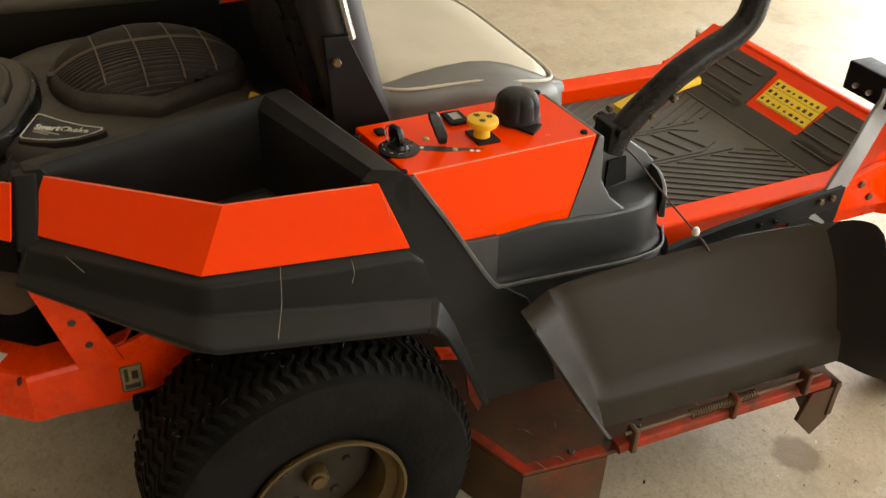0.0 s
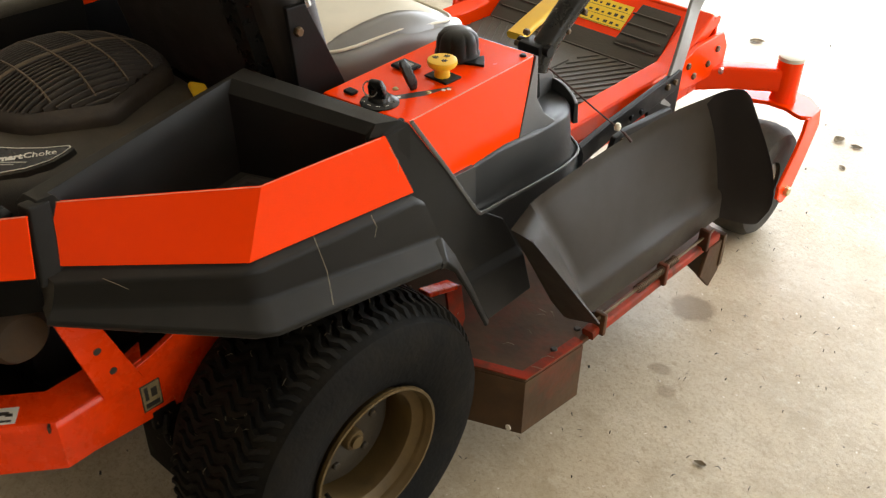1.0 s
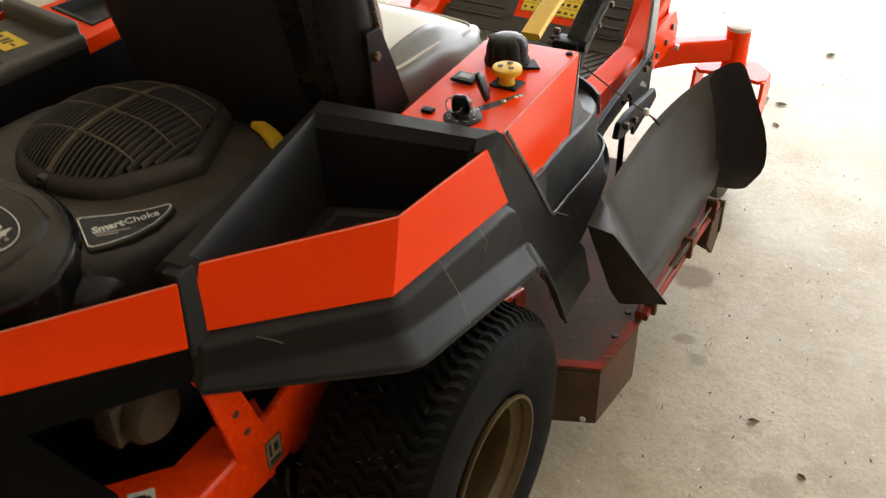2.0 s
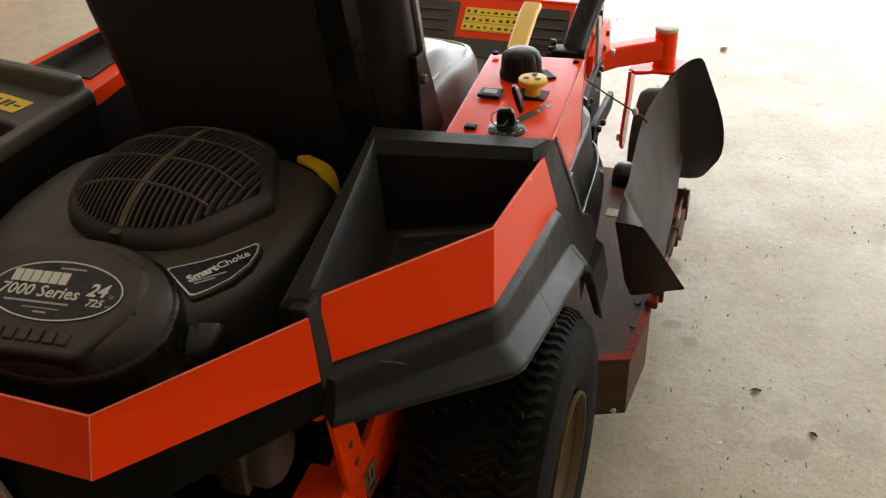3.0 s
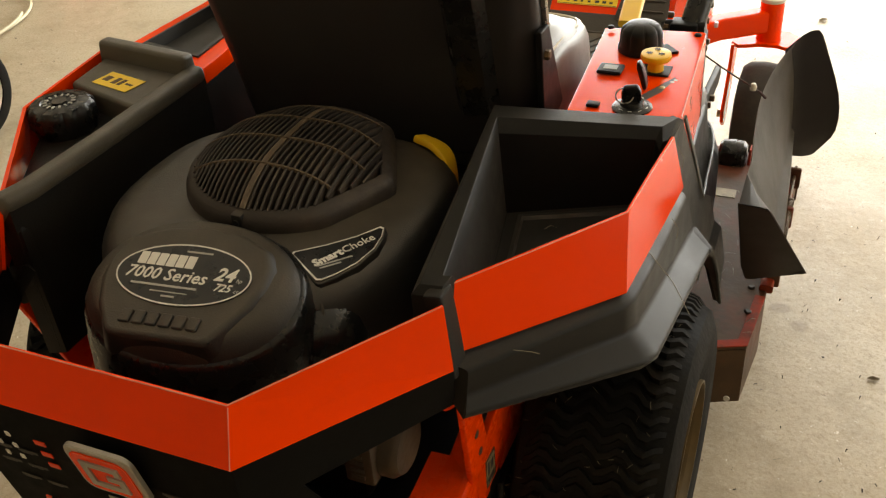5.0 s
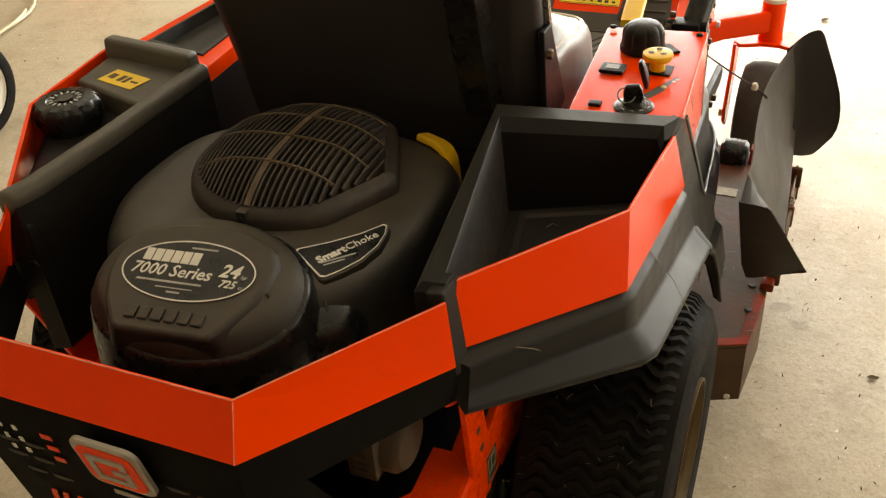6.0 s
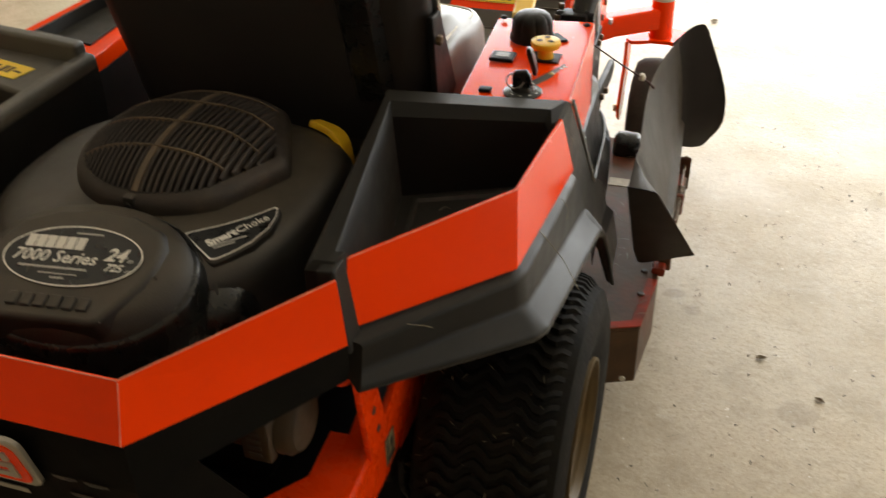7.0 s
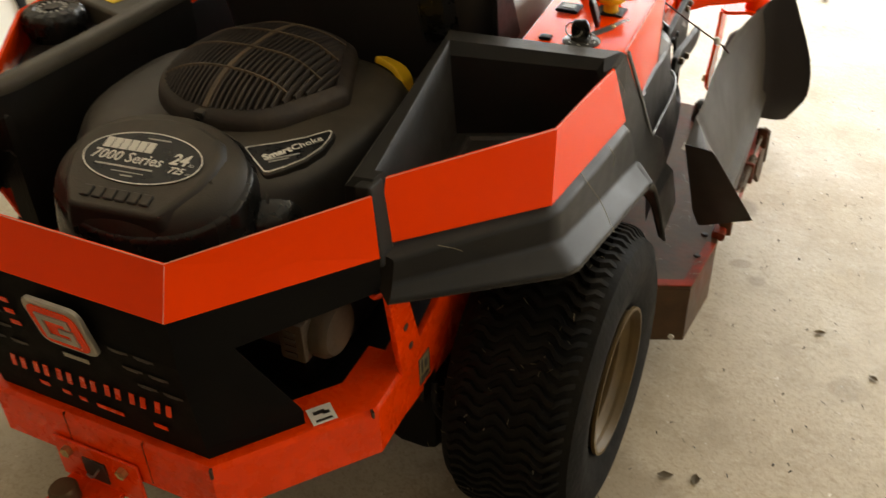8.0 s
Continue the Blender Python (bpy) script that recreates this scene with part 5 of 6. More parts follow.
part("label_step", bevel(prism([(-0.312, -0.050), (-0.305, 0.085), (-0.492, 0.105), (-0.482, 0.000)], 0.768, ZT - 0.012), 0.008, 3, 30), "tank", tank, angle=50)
yl_m = plane_m((-0.398, 0.022, ZT - 0.0115), (-0.354, 0.012, ZT - 0.0115), (0.1, 1, 0))
tl = part("tank_label", box(-0.042, 0.042, -0.022, 0.022, 0, 0.0008, m=yl_m), "yellow_label", tank, "yellow fuel warning label", smooth=False)
for bar_row in [(-0.034, -0.020, -0.008, 0.008), (-0.010, 0.000, -0.010, 0.010), (0.004, 0.012, -0.010, 0.010), (0.018, 0.034, -0.003, 0.002)]:
    part("label_mark", bars(yl_m @ pose(0, 0, 0.0008), [bar_row]), "rust", tl, smooth=False)
cp = Vector((-0.434, -0.078, 0.788))
cap_bm = fluted([(0.046, -0.02, 0), (0.050, 0.0, 0.3), (0.052, 0.006, 1), (0.051, 0.026, 1), (0.045, 0.034, 0.3), (0.030, 0.036, 0), (0.028, 0.034, 0), (0.008, 0.034, 0)], cp, 12, 0.005)
cap = part("fuel_cap", cap_bm, "gloss", tank, "ribbed black fuel cap")
for a in range(0, 360, 24):
    part("cap_mark", box(0.019, 0.026, -0.0016, 0.0016, 0.0350, 0.0362, m=Matrix.Translation(cp) @ pose(0, 0, 0, 0, 0, a)), "grey_print", cap, smooth=False)
part("cap_mark", disc(cp + Vector((0, 0, 0.0355)), 0.012, 0.0012, "z", 20, 0.0002), "cover", cap)
part("side_panel", folded_sheet([(-0.314, -0.340, 0.820), (-0.484, -0.106, 0.820), (-0.510, 0.13, 0.820)], [(-0.335, -0.365, 0.70), (-0.500, -0.125, 0.70), (-0.518, 0.13, 0.69)], 0.006, [(-0.72, -0.7, 0), (-0.93, -0.35, 0), (-1, 0, 0)]), "orange", tank, "orange sheet panel along the tank", smooth=False)
part("fender_skirt", flip(skirt_shape()), "plastic", tank, "flared grey plastic wheel arch skirt", angle=26)
# left console with a recessed tray
lo = [(-0.325, 0.49), (-0.303, 0.092), (-0.510, 0.13), (-0.480, 0.49)]
li = [(-0.358, 0.450), (-0.342, 0.165), (-0.474, 0.190), (-0.455, 0.450)]
lc = loft([[(x, y, z) for x, y in o] for o, z in ((lo, 0.772), (lo, 0.803), (li, 0.803), (li, 0.764))])
lcon = part("left_console", bevel(lc, 0.004, 2, 30), "orange", mower, "orange painted console with a black tray", angle=35)
part("console_body", prism([(-0.330, 0.485), (-0.306, 0.10), (-0.315, 0.095), (-0.505, 0.135), (-0.475, 0.485)], 0.55, 0.772, 0.004), "black", lcon)


def tray_line(k, z):
    return [(x + (k if x < -0.4 else -k), y + (-k if y > 0.3 else k), z) for x, y in li]


part("tray", loft([tray_line(0.002, 0.764), tray_line(-0.003, 0.806), tray_line(0.004, 0.807), tray_line(0.010, 0.786), tray_line(0.018, 0.783)]), "plastic", lcon, "black moulded storage tray", angle=35)
part("lever_base", join(box(-0.465, -0.335, 0.40, 0.50, 0.80, 0.845, 0.010), tube(spline([(-0.43, 0.50, 0.80), (-0.44, 0.56, 0.88), (-0.46, 0.66, 0.98), (-0.47, 0.70, 1.2)], 5), 0.0165, 12)), "gloss", mower, "black steering control lever and block")

# ---- footrest ----
Y0, Y1, RISE = 1.275, 1.425, 0.80


def slope(x, y, h=0.0):
    """A place on the mat, level and then rising to the front."""
    return Vector((x, y, 0.438 + max(0, y - Y0) * RISE + h))


pan = part("foot_pan", join(box(-0.275, 0.275, 0.50, Y0, 0.420, 0.430), slab([(-0.275, Y0, 0.424), (0.275, Y0, 0.424), slope(0.275, Y1, -0.014), slope(-0.275, Y1, -0.014)], (0, 0, 0.008))), "orange", mower, "orange steel footrest pan", smooth=False)
for s in (1, -1):
    part("pan_rail", sweep([(s * 0.305, 0.48, 0.445), (s * 0.305, Y0, 0.450), (s * 0.305, Y1, 0.548)], rect_profile(0.060, 0.050, 0.008)), "orange", pan, "orange footrest side rail")
part("pan_front", sweep([(-0.335, Y1 + 0.012, 0.545), (0.335, Y1 + 0.012, 0.545)], rect_profile(0.030, 0.024, 0.008)), "orange", pan, "orange footrest front edge")
part("front_apron", box(-0.335, 0.335, Y1 + 0.010, Y1 + 0.022, 0.40, 0.54, 0.003), "orange", pan)
rubber = part("rubber_mat", box(-0.268, 0.268, 0.52, Y0, 0.430, 0.438, 0.002), "mat", mower, "dark ribbed rubber floor mat")
for name, pts in (("mat_front", [(-0.268, Y0), (0.268, Y0), (0.268, 1.318), (-0.268, 1.318)]), ("mat_flap", [(-0.262, 1.302), (-0.060, 1.302), (-0.066, 1.405), (-0.250, 1.405)]), ("mat_flap", [(0.262, 1.302), (0.118, 1.302), (0.136, 1.405), (0.250, 1.405)])):
    part(name, slab([slope(x, y, -0.007) for x, y in pts], (0, 0, 0.008), 0.001), "mat", rubber, smooth=False)
RIB = [(-0.0035, 0), (0.0035, 0), (0.0022, 0.0035), (-0.0022, 0.0035)]


def rib(a, b):
    part("mat_rib", sweep([a, b], RIB), "mat", rubber, smooth=False)


for s in (-1, 1):  # slanting ribs in each outer strip
    for k in range(22):
        a, b = Vector((s * 0.082, 0.20 + 0.048 * k, 0.438)), Vector((s * 0.262, 0.52 + 0.048 * k, 0.438))
        lo, hi = max(0, (0.54 - a.y) / 0.32), min(1, (1.262 - a.y) / 0.32)
        if hi - lo > 0.05:
            rib(a.lerp(b, lo), a.lerp(b, hi))
    for e in (0.060, 0.072):
        rib((s * e, 0.54, 0.438), (s * e, 1.18 if e > 0.07 else 1.10, 0.438))
    rib((s * 0.060, 1.10, 0.438), (s * 0.030, 1.16, 0.438))
    for y in (1.305, 1.330, 1.355, 1.380):
        rib(slope(-0.250 if s < 0 else 0.128, y, 0.001), slope(-0.090 if s < 0 else 0.246, y, 0.001))
for k in range(12):
    rib((-0.050, 0.56 + 0.048 * k, 0.438), (0.050, 0.60 + 0.048 * k, 0.438))
rib((-0.262, Y0 - 0.004, 0.438), (0.262, Y0 - 0.004, 0.438))
fl_m = plane_m(slope(0.036, 1.368, -0.0045), slope(0.10, 1.368, -0.0045), (0, 1, RISE)) @ Matrix.Diagonal((0.96, 0.84, 1, 1))
flab = part("foot_label", box(-0.086, 0.086, -0.044, 0.044, 0, 0.001, m=fl_m), "yellow_label", pan, "yellow warning label with small pictures", smooth=False)
rm = random.Random(3)
for r in range(3):
    for c in range(8):
        x, y = -0.080 + c * 0.0205, -0.038 + r * 0.029
        part("label_mark", box(x, x + rm.uniform(0.006, 0.012), y + 0.004, y + rm.uniform(0.010, 0.016), 0.001, 0.0014, m=fl_m), "ink", flab, smooth=False)
    part("label_line", box(-0.084, 0.084, -0.042 + r * 0.029, -0.0408 + r * 0.029, 0.001, 0.0014, m=fl_m), "ink", flab, smooth=False)

# deck lift: black bar, grey arm and pedal
bar = part("lift_bar", sweep([(0.405, 0.66, 0.440), (0.385, 0.90, 0.458), (0.375, 1.20, 0.480)], rect_profile(0.014, 0.050, 0.004)), "black", mower, "black flat deck lift bar")
for y in (0.98, 1.02):
    part("bar_bolt", disc((0.392, y, 0.465), 0.007, 0.006, "x", 6), "black", bar)
arm = part("lift_arm", sweep(spline([(0.378, 1.150, 0.43), (0.374, 1.185, 0.495), (0.362, 1.235, 0.575), (0.352, 1.27, 0.63), (0.355, 1.285, 0.665), (0.352, 1.29, 0.695)], 4), rect_profile(0.009, 0.058, 0.003, 2), up=(0, -0.75, 0.6)), "grey_steel", mower, "worn grey steel deck lift arm")
ped = part("lift_pedal", box(0.245, 0.365, 1.270, 1.330, 0.655, 0.718, 0.005), "black", arm, "black box-shaped foot pedal")
for x in (0.405, 0.442):
    part("pedal_bolt", disc((x - 0.125, 1.270, 0.675), 0.006, -0.004, "y", 10), "steel", ped)
part("lift_plate", slab([(0.372, 1.06, 0.47), (0.372, 1.21, 0.50), (0.372, 1.20, 0.33), (0.372, 1.12, 0.31)], (0.010, 0, 0), 0.003), "black", mower, "black lift pivot plate")
for y, z in ((1.14, 0.482), (1.172, 0.484)):
    part("lift_bolt", disc((0.384, y, z), 0.008, 0.008, "x", 6), "rust", bar)
ep = part("front_end_plate", slab([(0.352, 1.23, 0.425), (0.352, 1.24, 0.485), (0.352, 1.33, 0.515), (0.352, 1.455, 0.515), (0.352, 1.485, 0.470), (0.352, 1.48, 0.415), (0.352, 1.40, 0.406), (0.352, 1.255, 0.415)], (-0.014, 0, 0), 0.003), "orange", mower, "orange frame end plate with bolts")
for y, z in ((1.29, 0.475), (1.325, 0.438), (1.39, 0.450), (1.43, 0.478)):
    part("plate_bolt", disc((0.352, y, z), 0.009, 0.006, "x", 6), "rust", ep)
# linkage seen beside the pod
lk = part("height_linkage", join(slab([(0.422, 0.84, 0.445), (0.422, 0.855, 0.478), (0.422, 0.90, 0.482), (0.422, 1.08, 0.468), (0.422, 1.095, 0.440), (0.422, 1.06, 0.425), (0.422, 0.87, 0.432)], (0.014, 0, 0), 0.004), tube([(0.430, 0.89, 0.45), (0.432, 0.885, 0.26)], 0.007, 8)), "black", mower, "black deck hanging link with bolts")
for y, z in ((0.880, 0.462), (0.935, 0.452)):
    part("link_bolt", disc((0.436, y, z), 0.008, 0.010, "x", 6), "rust", lk)

# ---- front castors ----
def castor(s):
    beam = sweep([(s * 0.30, 1.40, 0.395), (s * 0.37, 1.475, 0.398), (s * 0.49, 1.545, 0.404)], rect_profile(0.050, 0.062, 0.008))
    a = part("castor_arm", beam, "orange", mower, "orange front castor arm")
    for y, z in ((1.44, 0.42), (1.46, 0.38)):
        part("arm_bolt", disc((s * 0.365, y, z), 0.009, s * 0.010, "x", 6), "steel", a)
    post = part("castor_post", lathe([(0, 0.346), (0.034, 0.346), (0.034, 0.350), (0.032, 0.354), (0.032, 0.456), (0.030, 0.459), (0, 0.459)], (s * 0.50, 1.552, 0), "z", 32), "orange", mower, "orange castor pivot tube")
    part("post_cap", lathe([(0, 0), (0.0335, 0), (0.034, 0.002), (0.033, 0.009), (0.026, 0.012), (0, 0.013)], (s * 0.50, 1.552, 0.457), "z", 28), "cap_cream", post, "cream plastic dust cap")
    cx, wy = s * 0.505, 1.455
    half = [(0.012, 1.618), (0.047, 1.612), (0.096, 1.565), (0.098, 1.508), (0.078, 1.490), (0.055, 1.496), (0.025, 1.510)]
    outline = [(cx + x, y, 0.336) for x, y in half] + [(cx - x, y, 0.336) for x, y in reversed(half)]
    fork = part("castor_fork", slab(outline, (0, 0, 0.011), 0.003), "orange", mower, "orange castor fork")
    for side in (-1, 1):
        x = cx + side * 0.087
        edge = [(1.490, 0.344), (1.562, 0.345), (1.578, 0.300), (1.545, 0.232), (1.482, 0.125), (1.448, 0.116), (1.415, 0.142), (1.408, 0.180), (1.466, 0.262), (1.486, 0.310)]
        part("fork_leg", slab([(x, y, z) for y, z in edge], (side * 0.010, 0, 0), 0.003), "orange", fork)
        part("axle_bolt", disc((x + side * 0.009, wy, 0.153), 0.013, side * 0.012, "x", 6), "brass", fork)
    t = lathe([(0.060, -0.050), (0.11, -0.060), (0.138, -0.055), (0.150, -0.038), (0.154, 0), (0.150, 0.038), (0.138, 0.055), (0.11, 0.060), (0.060, 0.050)], (cx, wy, 0.153), "x", 48, closed=True)
    wheel = part("castor_tyre", t, "castor_rubber", mower, "smooth dusty black castor tyre")
    part("castor_hub", lathe([(0, -0.05), (0.03, -0.05), (0.058, -0.040), (0.058, 0.040), (0.03, 0.05), (0, 0.05)], (cx, wy, 0.153), "x", 28), "rim", wheel, "cream castor hub")


castor(1)
castor(-1)

# orange mounting of the fender ahead of the wheel
mount = loft([[(0.44, 0.245, 0.418), (0.468, 0.245, 0.420), (0.468, 0.248, 0.408), (0.44, 0.248, 0.406)], [(0.44, 0.322, 0.396), (0.468, 0.322, 0.398), (0.468, 0.322, 0.386), (0.44, 0.322, 0.384)]])
fm = part("fender_mount", bevel(mount, 0.002, 1, 30), "orange_worn", mower, "orange steel fender mount ahead of the wheel")
part("mount_plate", slab([(0.462, 0.296, 0.395), (0.462, 0.338, 0.385), (0.462, 0.352, 0.30), (0.462, 0.335, 0.255), (0.462, 0.312, 0.30)], (-0.006, 0, 0), 0.001), "deck_edge", fm)

# ---- cutting deck ----
dk_line = [(0.622, 0.340), (0.636, 0.500), (0.634, 1.015), (0.50, 1.08), (0.30, 1.09), (-0.30, 1.09), (-0.50, 1.08), (-0.63, 1.00), (-0.63, 0.36), (-0.45, 0.26), (0.45, 0.268)]
deck = part("cutting_deck", prism(dk_line, 0.243, 0.253, 0.003), "deck", mower, "dirty red steel mower deck caked with clippings", smooth=False)
low = [(0.622, 0.340), (0.636, 0.500), (0.629, 0.501), (0.615, 0.347), (0.45, 0.275), (-0.45, 0.267), (-0.623, 0.364), (-0.623, 0.998), (-0.50, 1.073), (0.50, 1.073), (0.625, 1.012), (0.634, 1.015), (0.50, 1.08), (-0.50, 1.08), (-0.63, 1.00), (-0.63, 0.36), (-0.45, 0.26), (0.45, 0.268)]
part("deck_wall", prism(low, 0.111, 0.2425), "deck", deck, "deep deck side wall", smooth=False)
part("wall_hole", disc((0.600, 0.329, 0.122), 0.006, -0.003, "y", 12, 0), "white", deck)
for x, y in ((0.610, 0.44), (0.606, 0.52), (0.60, 0.585), (0.585, 0.60)):
    part("deck_bolt", disc((x, y, 0.253), 0.007, 0.004, "z", 10), "ink", deck)
part("deck_edge", sweep([(0.50, 0.2990, 0.2525), (0.614, 0.3460, 0.2525), (0.626, 0.497, 0.2525)], rect_profile(0.020, 0.003, 0.001, 2)), "deck_edge", deck, "scraped red edge of the deck")
roller = part("anti_scalp_roller", lathe([(0.012, -0.032), (0.030, -0.032), (0.038, -0.024), (0.040, 0), (0.038, 0.024), (0.030, 0.032), (0.012, 0.032)], (0.492, 1.025, 0.262), "x", 32, closed=True), "gloss", mower, "glossy black anti-scalp roller on the deck")
part("roller_bracket", join(slab([(0.530, 1.00, 0.253), (0.530, 1.05, 0.253), (0.530, 1.04, 0.290), (0.530, 1.01, 0.290)], (0.006, 0, 0), 0.002), disc((0.536, 1.025, 0.264), 0.009, 0.006, "x", 6)), "deck_edge", roller)
part("worn_sticker", box(0.474, 0.524, 0.845, 0.880, 0.253, 0.2545), "tan_label", deck, "yellowed worn sticker on the deck", smooth=False)
hinge = part("chute_rail", sweep([(0.634, 0.515, 0.259), (0.634, 0.53, 0.262), (0.632, 1.005, 0.248)], rect_profile(0.026, 0.022, 0.006)), "deck_edge", mower, "red chute mounting rail")
part("front_bracket", slab([(0.634, 0.965, 0.235), (0.640, 1.035, 0.240), (0.638, 1.025, 0.150), (0.637, 0.995, 0.117), (0.632, 0.95, 0.165)], (0.010, 0, 0), 0.002), "deck", hinge)
part("bracket_end", box(0.60, 0.652, 1.015, 1.030, 0.165, 0.25, 0.003), "deck", hinge)
part("hinge_rod", tube([(0.644, 0.52, 0.296), (0.642, 0.97, 0.284)], 0.0035, 8), "rust", hinge, "rusty chute hinge rod")
coil = [(0.644 + 0.008 * math.cos(a), 0.66 + 0.15 * a / (2 * math.pi * 26), 0.2915 + 0.008 * math.sin(a)) for a in [k * math.pi / 5 for k in range(261)]]
part("chute_spring", tube(coil, 0.0014, 5, up=(0.01, 1, 0.02)), "rust", hinge, "rusty coil return spring")
for y in (0.54, 0.76, 0.93):
    part("hinge_lug", box(0.630, 0.656, y - 0.006, y + 0.006, 0.252, 0.304, 0.004), "deck", hinge)


# ---- discharge chute, held up by a cord ----
EDGE = [(0.577, 0.324, 0.569), (0.626, 0.322, 0.567), (0.702, 0.435, 0.370)]


def along(points, t):
    """The place at the share t of a broken line's length."""
    p = [Vector(q) for q in points]
    left = t * sum((b - a).length for a, b in zip(p, p[1:]))
    for a, b in zip(p, p[1:]):
        if left <= (b - a).length:
            return a.lerp(b, left / (b - a).length)
        left -= (b - a).length
    return p[-1]


def chute_sheet():
    """Curved rubber sheet with a raised rear gusset, bowed along its top and lipped at its foot."""
    top = spline([(0.580, 0.368, 0.600), (0.582, 0.41, 0.609), (0.572, 0.53, 0.605), (0.565, 0.677, 0.600), (0.578, 0.81, 0.606), (0.605, 0.932, 0.612)], 4)
    low = spline([(0.652, 0.448, 0.392), (0.651, 0.50, 0.386), (0.646, 0.62, 0.374), (0.640, 0.75, 0.360), (0.632, 0.89, 0.346), (0.625, 1.018, 0.333)], 4)
    steps = (0, 0.06, 0.12, 0.2, 0.3, 0.42, 0.54, 0.66, 0.78, 0.88, 0.94, 1.0)
    rows = [[along(EDGE, t) for t in steps] + [Vector((0.694, 0.446, 0.358))]]
    for i, (a, b) in enumerate(zip(top, low)):
        sunk = 0.0 if i == 0 else min(1.0, i / 2)
        row = [a.lerp(b, t) + Vector((0.003, 0, 0)) * math.sin(math.pi * t) - Vector((0.007, -0.002, 0.003)) * sunk * (1.0 if 0.05 < t < 0.9 else 0.0) for t in steps]
        row.append(b + Vector((-0.006, 0.020, -0.058)))
        rows.append(row)
    bm = loft(rows, closed=False, caps=False)
    bmesh.ops.solidify(bm, geom=bm.faces[:], thickness=0.005)
    return bm


chute = part("discharge_chute", chute_sheet(), "chute", mower, "raised brown-grey rubber discharge chute", angle=32)
part("rear_flap", slab([(0.576, 0.326, 0.566), (0.625, 0.324, 0.564), (0.700, 0.437, 0.370), (0.697, 0.446, 0.360), (0.690, 0.450, 0.354), (0.612, 0.490, 0.298), (0.602, 0.492, 0.293), (0.594, 0.486, 0.297), (0.586, 0.45, 0.35)], (-0.003, 0.005, 0), 0.0015), "chute_flap", chute, "folded end flap coloured as in shade")
cols = [spline(c, 3) for c in ([(0.584, 0.895, 0.600), (0.592, 0.938, 0.466), (0.600, 0.980, 0.333), (0.597, 1.004, 0.280)],
                               [(0.606, 0.933, 0.613), (0.616, 0.979, 0.472), (0.625, 1.024, 0.336), (0.620, 1.048, 0.268)],
                               [(0.624, 0.956, 0.620), (0.650, 1.006, 0.475), (0.655, 1.050, 0.338), (0.644, 1.088, 0.248)],
                               [(0.642, 0.976, 0.617), (0.686, 1.035, 0.470), (0.694, 1.075, 0.335), (0.667, 1.128, 0.234)],
                               [(0.652, 0.992, 0.600), (0.704, 1.050, 0.440), (0.712, 1.086, 0.330), (0.682, 1.120, 0.256)])]
front = loft([list(r) for r in zip(*[spline(r, 4) for r in zip(*cols)])], closed=False, caps=False)
bmesh.ops.solidify(front, geom=front.faces[:], thickness=0.006)
part("front_flap", front, "chute_flap", chute, "curved front flap coloured as in shade", angle=50)

cord_path = spline([(0.418, 0.575, 0.735), (0.44, 0.60, 0.715), (0.50, 0.635, 0.660), (0.560, 0.674, 0.606)], 8)
cord = tagged(mesh_ob("cord", tube(cord_path, 0.0016, 8), "rope"), "thin dark cord tying the raised chute to the lever", "cord")
part("knot", lathe([(0, -0.008), (0.006, -0.005), (0.007, 0.002), (0.004, 0.008), (0, 0.009)], (0.548, 0.667, 0.617), "z", 12), "cap_cream", cord, "pale knot bead")
part("cord_end", tube([(0.560, 0.674, 0.606), (0.572, 0.682, 0.590)], 0.0026, 8), "rope", cord)

# ---- other things on the floor ----
turns = []
for k in range(44):
    a = 2 * math.pi * k / 40
    r = 0.42 + 0.03 * math.sin(a * 1.37)
    turns.append((-3.00 + r * math.cos(a), 1.68 + r * math.sin(a), 0.014 + 0.010 * (k // 40) + 0.004 * math.sin(3 * a)))
tagged(mesh_ob("garden_hose", tube(turns, 0.0065, 8), "hose"), "coiled pale yellow garden hose on the floor", "hose")
spare = tagged(mesh_ob("trolley_wheel", lathe([(0.125, -0.025), (0.150, -0.028), (0.166, -0.018), (0.17, 0), (0.166, 0.018), (0.150, 0.028), (0.125, 0.025)], (-1.93, 0.93, 0.17), "x", 40, closed=True), "rubber"), "black tyred wheel with a white hub standing on the floor", "wheel")
part("wheel_hub", lathe([(0, -0.028), (0.03, -0.028), (0.04, -0.012), (0.115, -0.012), (0.127, -0.020), (0.127, 0.020), (0.115, 0.012), (0.04, 0.012), (0.03, 0.028), (0, 0.028)], (-1.93, 0.93, 0.17), "x", 32), "white", spare, "white plastic wheel hub")
tagged(mesh_ob("petrol_can", bevel(box(-3.15, -2.93, 2.45, 2.75, 0, 0.26), 0.03, 3), "orange"), "small red-orange plastic can on the floor", "can")


# stains and debris
def curled_leaf(cx, cy, length, turn, seed):
    """A dry leaf with a raised midrib and curled rims."""
    r = random.Random(seed)
    curl, m, rows = r.uniform(0.3, 0.7), pose(cx, cy, 0.001, 0, 0, turn), []
    for i in range(8):
        t = i / 7
        w = length * 0.28 * math.sin(math.pi * (0.06 + 0.90 * t)) * r.uniform(0.85, 1.15)
        lift = 0.10 * length * (2 * t - 1) ** 2 * r.uniform(0.5, 1.0)
        rows.append([m @ Vector((length * (t - 0.5), w * v, lift + curl * abs(v) ** 1.6 * w + (0.0008 if v == 0 else 0))) for v in (-1, -0.5, 0, 0.5, 1)])
    bm = loft(rows, closed=False, caps=False)
    bmesh.ops.solidify(bm, geom=bm.faces[:], thickness=-0.0008)
    return bm


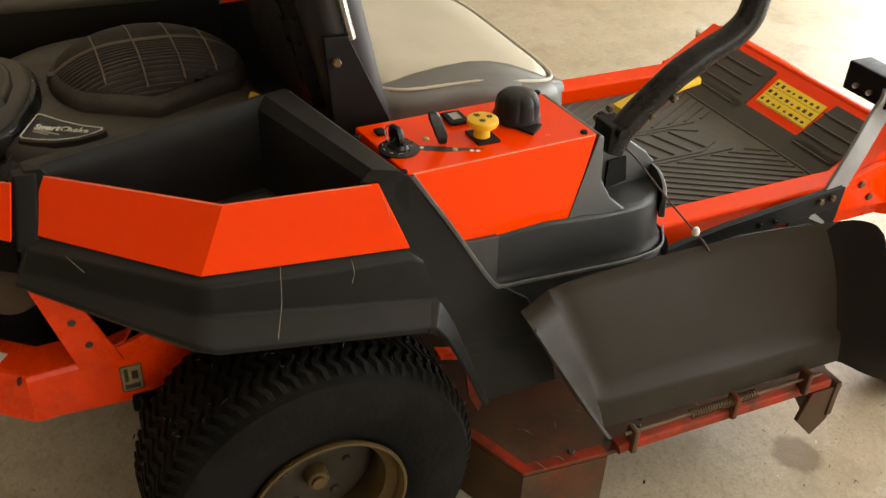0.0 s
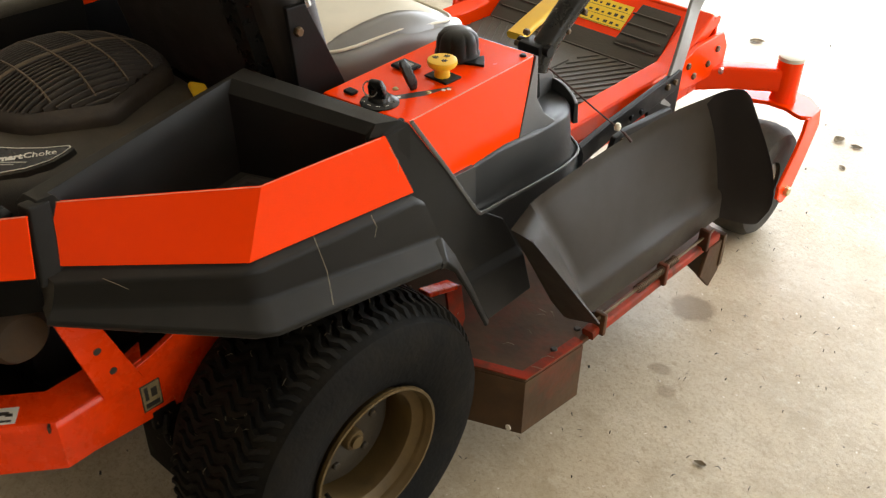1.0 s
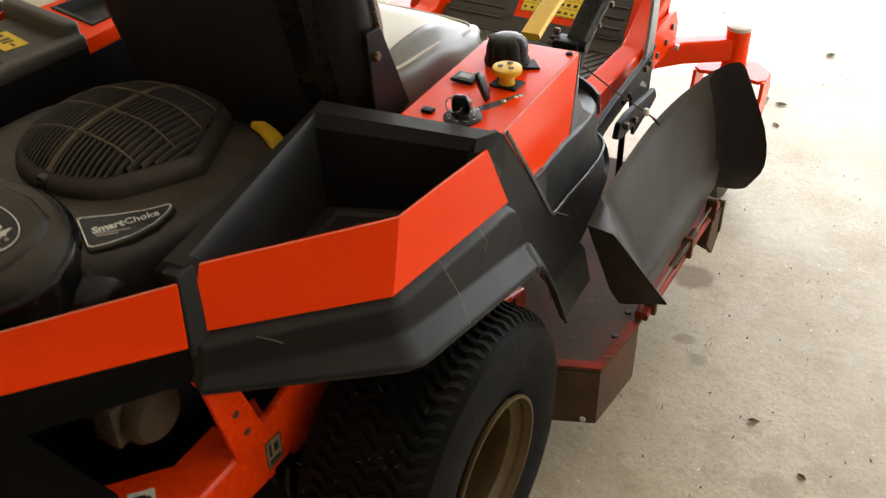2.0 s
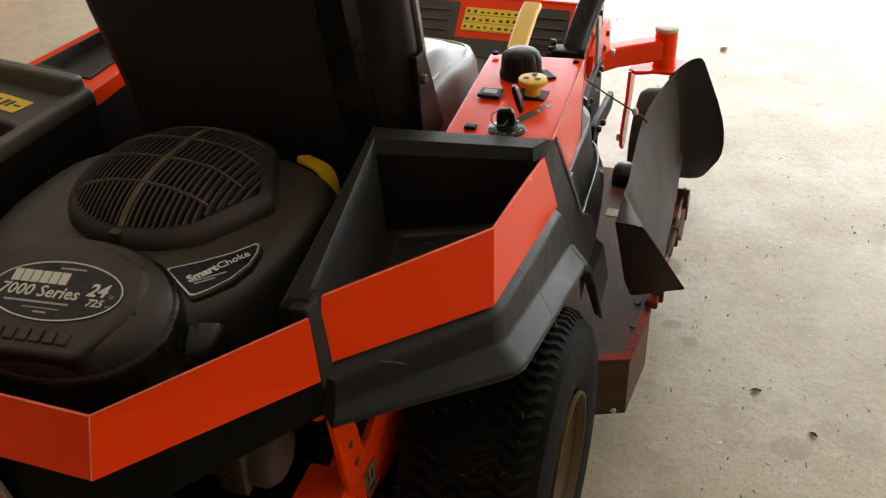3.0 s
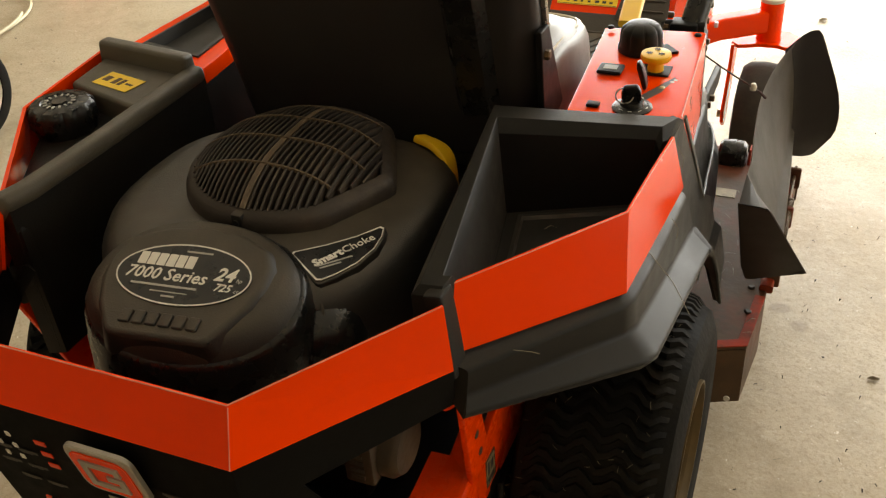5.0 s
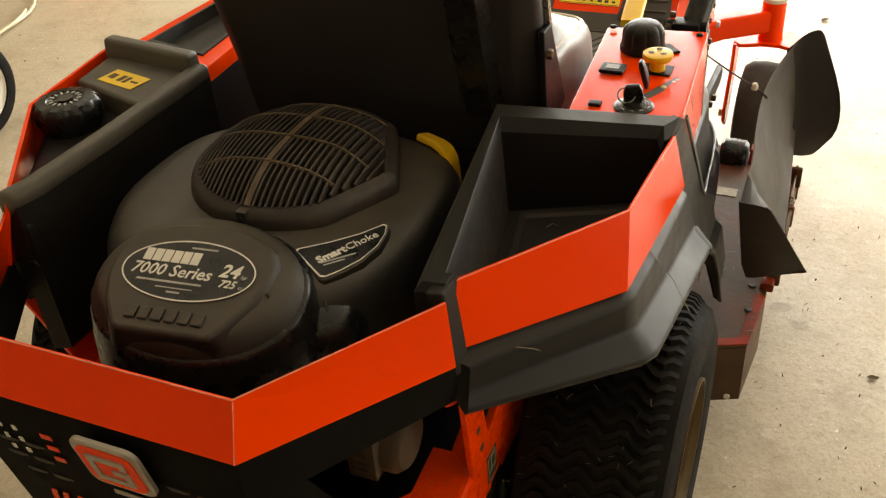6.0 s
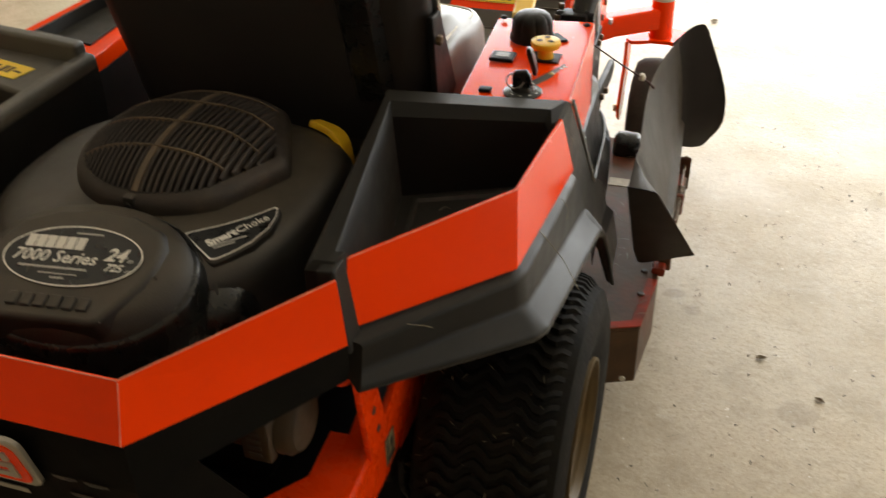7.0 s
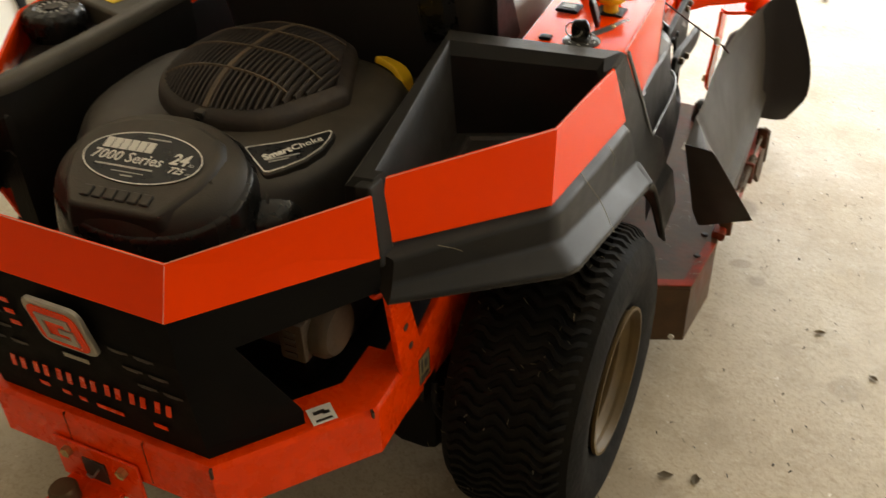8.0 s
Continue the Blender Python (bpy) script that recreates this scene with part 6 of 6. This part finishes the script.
for cx, cy, ln, turn, sd in ((0.669, 0.075, 0.030, 20, 4), (0.723, 0.088, 0.028, 100, 5), (0.496, 2.111, 0.050, 75, 6), (0.554, 2.106, 0.040, 10, 7), (0.576, 1.953, 0.030, 140, 8), (-0.07, 2.651, 0.060, 30, 9),
                             (0.613, 2.584, 0.045, 60, 10), (0.873, 0.610, 0.026, 15, 11), (0.996, 0.505, 0.022, 150, 12), (-1.35, 1.32, 0.04, 40, 13), (-1.62, 1.05, 0.035, 120, 14)):
    tagged(mesh_ob("dead_leaf", curled_leaf(cx, cy, ln, turn, sd), "leaf", smooth=True), "small dry curled brown leaf on the concrete", "leaf", "dead leaves")

rnd = random.Random(7)


def slivers(count, place, length, width, mat, name, label):
    """Many thin bent blades."""
    bm = bmesh.new()
    for _ in range(count):
        p, n = place()
        t = Vector((rnd.gauss(0, 1), rnd.gauss(0, 1), rnd.gauss(0, 1)))
        t = (t - n * t.dot(n)).normalized()
        s = n.cross(t) * width * rnd.uniform(0.5, 1.2)
        half = length * rnd.uniform(0.3, 1.0) / 2
        q = p + n * 0.003
        mid = q + n * rnd.uniform(0, 0.006)
        v = [bm.verts.new(x) for x in (q - t * half - s, q - t * half + s, mid + s, mid - s, q + t * half + s * 0.3, q + t * half - s * 0.3)]
        bm.faces.new((v[0], v[1], v[2], v[3]))
        bm.faces.new((v[3], v[2], v[4], v[5]))
    bmesh.ops.solidify(bm, geom=bm.faces[:], thickness=0.0008)
    return tagged(mesh_ob(name, bm, mat, smooth=False), label, "debris", kind="stuff")


def floor_place():
    return Vector((rnd.uniform(-3, 3), rnd.uniform(-1.2, 4.0), 0.0)), Vector((0, 0, 1))


def near_floor():
    return Vector((rnd.uniform(0.5, 1.6), rnd.uniform(-0.6, 1.8), 0.0)), Vector((0, 0, 1))


def tyre_place():
    a = rnd.uniform(0.3, 3.6)
    n = Vector((0, math.cos(a), math.sin(a)))
    return Vector((rnd.uniform(0.345, 0.545), 0.01, 0.265)) + n * 0.270, n


def deck_place():
    return Vector((rnd.uniform(0.50, 0.645), rnd.uniform(0.36, 0.99), 0.256)), Vector((0, 0, 1))


slivers(300, floor_place, 0.020, 0.0022, "ink", "floor_litter", "scattered dark leaf and grass bits on the concrete")
slivers(140, floor_place, 0.034, 0.0008, "grass", "floor_litter", "scattered pale straws on the concrete")
slivers(300, near_floor, 0.015, 0.0011, "ink", "floor_litter", "scattered dark leaf and grass bits on the concrete")
slivers(95, tyre_place, 0.013, 0.0006, "grass", "grass_clippings", "dry grass clippings stuck on the tyre")
slivers(34, deck_place, 0.028, 0.0007, "grass", "grass_clippings", "dry grass clippings lying along the deck edge")


def bin_place():
    return Vector((rnd.uniform(0.34, 0.44), rnd.uniform(-0.16, 0.06), 0.6815)), Vector((0, 0, 1))


slivers(14, bin_place, 0.02, 0.0009, "grass", "grass_clippings", "dry grass clippings lying in the storage bin")

# stray straws caught on the fender
for a, b in (((0.492, -0.023, 0.690), (0.560, -0.050, 0.615)), ((0.506, 0.077, 0.681), (0.516, 0.074, 0.648)), ((0.392, -0.290, 0.704), (0.418, -0.272, 0.690)), ((0.498, 0.125, 0.772), (0.506, 0.135, 0.73))):
    va, vb = Vector(a), Vector(b)
    tagged(mesh_ob("straw", tube([va, va.lerp(vb, 0.5) + Vector((0.006, 0.002, 0.0)), vb], 0.00045, 5), "grass"), "dry grass straw caught on the fender", "straw", "straws on the fender")
